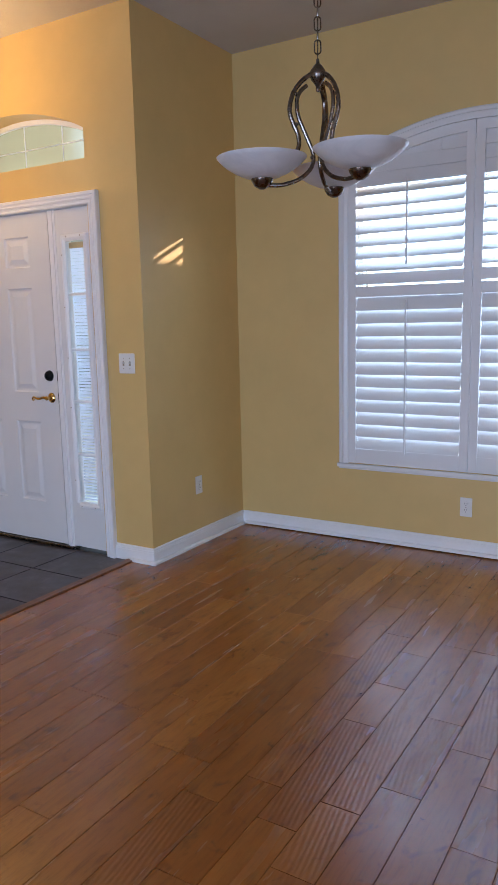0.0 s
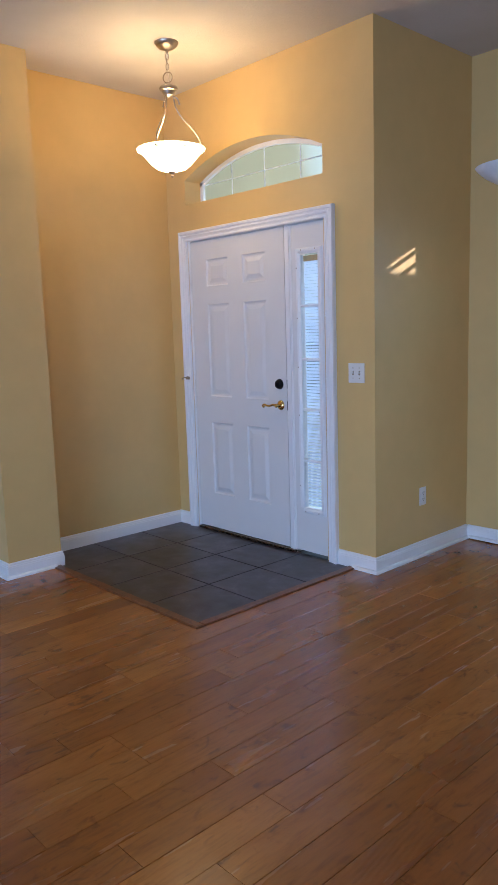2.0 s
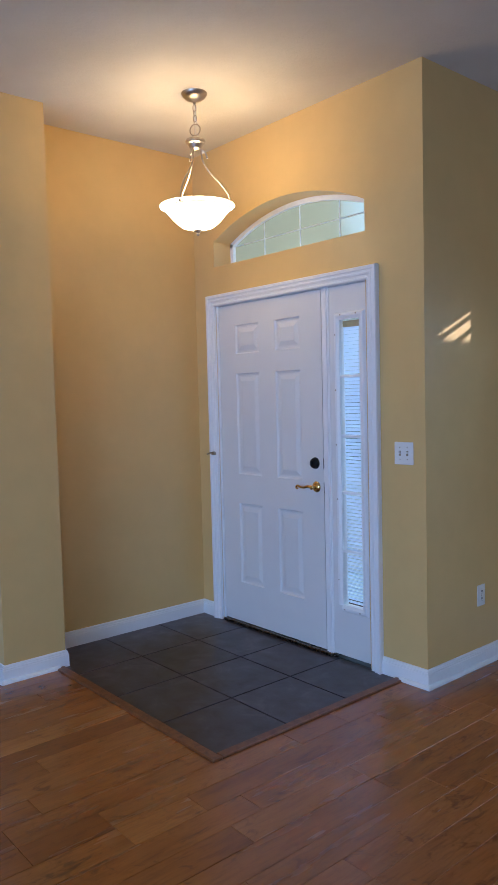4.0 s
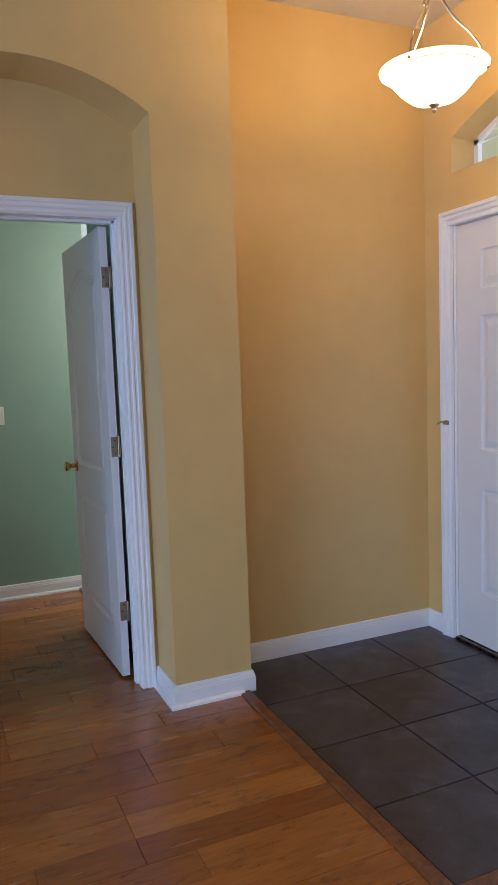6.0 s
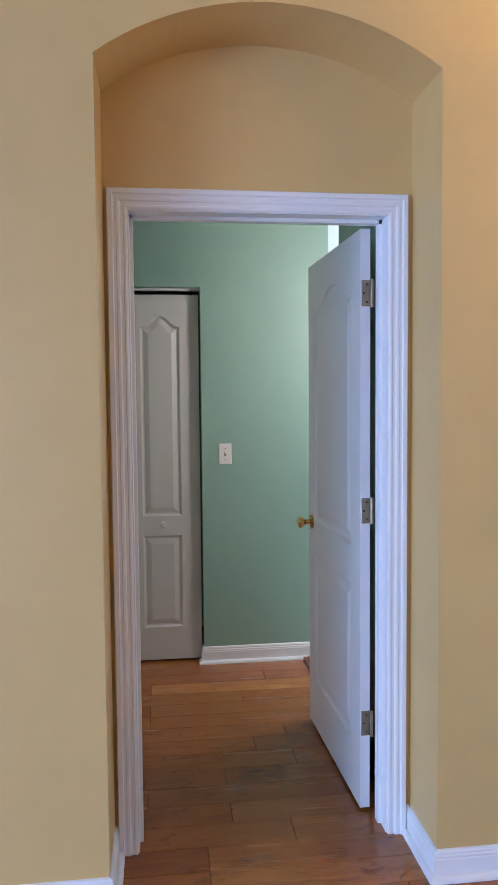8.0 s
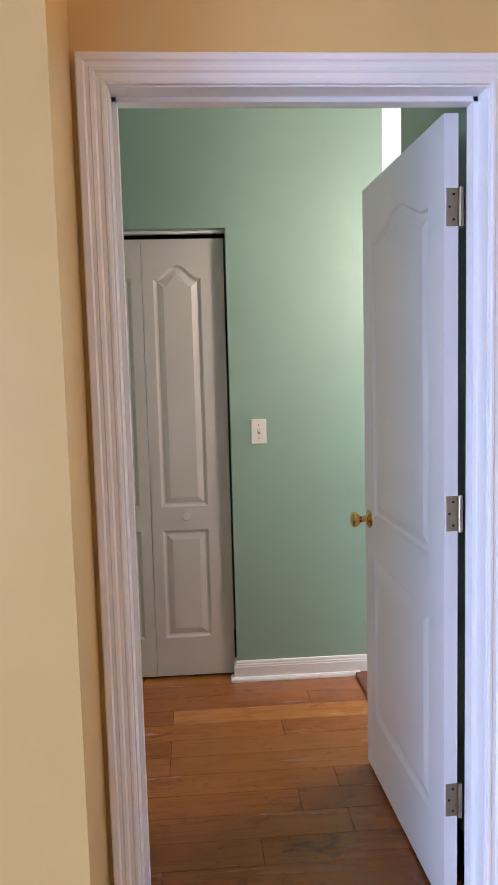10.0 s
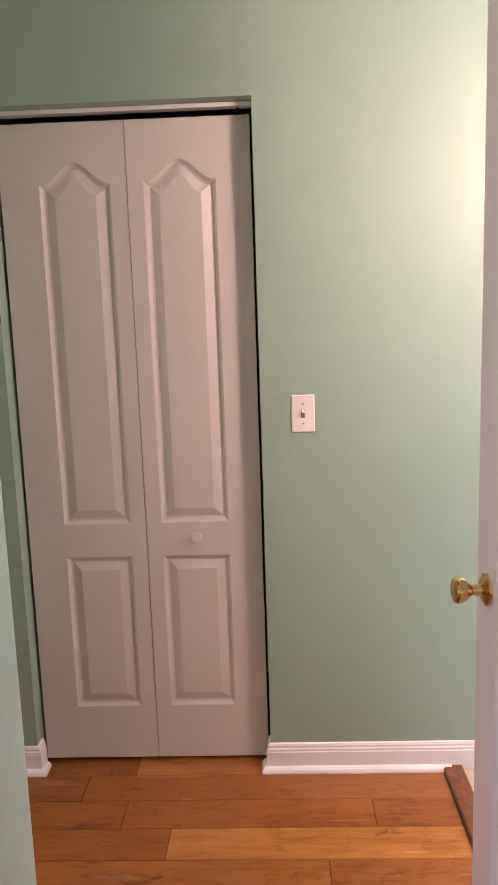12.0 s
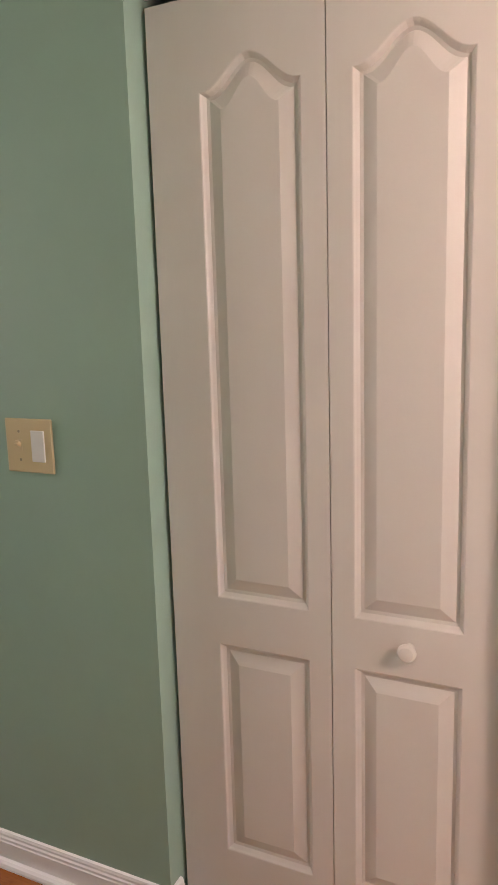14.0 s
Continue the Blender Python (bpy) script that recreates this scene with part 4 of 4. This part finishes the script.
part("finial", lathe(bmesh.new(), [(0, Z(2.368)), (0.021, Z(2.364)), (0.022, Z(2.357)), (0.012, Z(2.350)), (0.006, Z(2.346)), (0.009, Z(2.339)), (0.006, Z(2.332)), (0, Z(2.329))], 20), NICKEL, PEND, "", True)
for a in (90, 210, 330):
    part("bulb", lathe(bmesh.new(), [(0, 0.03), (0.012, 0.027), (0.02, 0.012), (0.02, 0), (0.012, -0.02), (0.011, -0.04), (0, -0.04)], 16,
                       at=(0.09 * math.cos(radians(a)), 0.09 * math.sin(radians(a)), Z(2.44))), BOWL_LIT, PEND, "", True)

# ---- dining chandelier ----
CH = thing("chandelier", (-1.11, 2.42, TOP), "unlit dark pewter chandelier with three alabaster bowls", "chandelier")
HUB = 2.172 - TOP
part("canopy", lathe(bmesh.new(), [(0.065, 0), (0.064, -0.006), (0.05, -0.02), (0.02, -0.03), (0.008, -0.036), (0, -0.036)], 32), BRONZE, CH, "", True)
zz = -0.05
k = 0
while zz > HUB + 0.075:
    part("chain_link", chain_link(bmesh.new(), (0, 0, zz), 0.042, 0.021, 0.0024, (k % 2) * math.pi / 2 + 0.5), BRONZE, CH, "", True)
    zz -= 0.0345
    k += 1
part("cord", tube(bmesh.new(), [(0.003, 0, -0.03), (-0.004, 0.003, -0.3), (0.004, -0.003, -0.55), (0, 0, HUB + 0.04)], 0.002, 6), BRONZE, CH)
part("hub", lathe(bmesh.new(), [(0, 0.05 + HUB), (0.005, 0.048 + HUB), (0.006, 0.036 + HUB), (0.014, 0.028 + HUB), (0.025, 0.012 + HUB), (0.027, 0.0 + HUB), (0.022, -0.014 + HUB), (0.012, -0.026 + HUB), (0.006, -0.036 + HUB), (0.008, -0.042 + HUB), (0.005, -0.050 + HUB), (0, -0.052 + HUB)], 24), BRONZE, CH, "", True)
view = Vector((-0.434, 0.901))
right = Vector((0.901, 0.434))
TUBE1 = [(0.016, 0.006), (0.05, -0.016), (0.081, -0.055), (0.094, -0.107), (0.082, -0.150), (0.068, -0.180), (0.064, -0.212), (0.074, -0.238), (0.088, -0.258)]
TUBE2 = [(0.036, -0.032), (0.056, -0.048), (0.069, -0.075), (0.066, -0.124), (0.038, -0.190), (0.017, -0.243), (0.024, -0.285), (0.063, -0.320), (0.117, -0.338), (0.154, -0.340), (0.186, -0.338)]
for a in (17, 137, 257):
    d = right * math.sin(radians(a)) + view * math.cos(radians(a))
    P = lambda r, z: (d.x * r, d.y * r, HUB + z)
    arm = part("arm", tube(tube(bmesh.new(), smooth_path([P(*p) for p in TUBE1], 5), 0.0075, 10), smooth_path([P(*p) for p in TUBE2], 5), 0.0068, 10), BRONZE, CH, "", True)
    for r, z in ((0.074, -0.058), (0.072, -0.150), (0.02, -0.252)):
        part("rivet", lathe(bmesh.new(), [(0, 0.007), (0.006, 0.004), (0.0075, 0), (0.006, -0.004), (0, -0.007)], 10, at=P(r, z)), BRONZE, arm, "", True)
    part("cup", lathe(bmesh.new(), [(0, -0.026), (0.010, -0.024), (0.026, -0.014), (0.034, 0.0), (0.036, 0.008), (0.030, 0.010), (0, 0.010)], 24, at=P(0.188, -0.328)), BRONZE, CH, "", True)
    bowl = lathe(bmesh.new(), [(0.000, -0.3193), (0.030, -0.3200), (0.060, -0.3135), (0.090, -0.2998), (0.118, -0.2826), (0.136, -0.2667), (0.146, -0.2566), (0.147, -0.2538), (0.142, -0.2545), (0.130, -0.2667), (0.112, -0.2811), (0.086, -0.2970), (0.058, -0.3092), (0.000, -0.3150)], 40, at=P(0.188, 0))
    part("bowl", bowl, BOWL_OFF, CH, "white alabaster glass bowl", True)

# ---- floor tiles and planks ----
TX = [-4.498, -4.055, -3.648, -3.241, -2.842]
TY = [2.178, 2.583, 2.983, 3.372]
tile_meshes = {}
G = 0.0035
for x0, x1 in zip(TX, TX[1:]):
    for y0, y1 in zip(TY, TY[1:]):
        key = (round(x1 - x0, 3), round(y1 - y0, 3))
        if key not in tile_meshes:
            tile_meshes[key] = mesh_of("tile", box(bmesh.new(), (-key[0] / 2 + G, -key[1] / 2 + G, -0.008), (key[0] / 2 - G, key[1] / 2 - G, 0.0), 0.0018), TILE)
        t = new("tile", tile_meshes[key])
        t.parent = tile_floor
        t.location = ((x0 + x1) / 2, (y0 + y1) / 2, 0.0005 * random.random())

PW = 0.127
plank_meshes = {}


def plank_mesh(length, width):
    key = (round(length, 3), round(width, 3))
    if key not in plank_meshes:
        g = 0.0006
        bm = box(bmesh.new(), (-width / 2 + g, -length / 2 + g, -0.012), (width / 2 - g, length / 2 - g, 0.0), 0.0011)
        plank_meshes[key] = mesh_of("plank", bm, WOOD)
    return plank_meshes[key]


LENGTHS = (0.3, 0.45, 0.6, 0.75, 0.9, 1.05, 1.2)
rest = bmesh.new()
rng = random.Random(11)


def lay(x0, x1, y0, y1, near):
    """Rows of boards along y; the stretch by the walk as boards of their own."""
    i = 0
    cols_n = max(1, round((x1 - x0) / PW))
    w = (x1 - x0) / cols_n
    for c in range(cols_n):
        x = x0 + (c + 0.5) * w
        y = y0
        first = True
        while y < y1 - 0.01:
            ln = rng.choice(LENGTHS)
            if first:
                ln = rng.choice((0.15, 0.3, 0.45, 0.6))
                first = False
            if y + ln > y1 - 0.12:
                ln = round(y1 - y, 3)
            if near(x, y + ln / 2):
                ob = new("plank", plank_mesh(ln, w))
                ob.parent = floor
                ob.location = (x, y + ln / 2, rng.uniform(-0.0004, 0.0004))
                ob.rotation_euler = (0, 0, math.pi if rng.random() < 0.5 else 0)
            else:
                box(rest, (x - w / 2 + 0.001, y + 0.001, -0.012), (x + w / 2 - 0.001, y + ln - 0.001, 0.0))
            y += ln


lay(-4.22, -2.79, -5.0, 2.125, lambda x, y: y > -0.2)
lay(-2.79, 4.0, -5.0, 4.37, lambda x, y: y > 0.6 and x < 0.3)
lay(-4.6, -4.22, 0.852, 1.842, lambda x, y: True)
lay(CX - 0.1, -4.6, -2.2, 1.80, lambda x, y: y > 0.2)
boards = part("floorboards", rest, WOOD, floor)
boards["kind"] = "stuff"
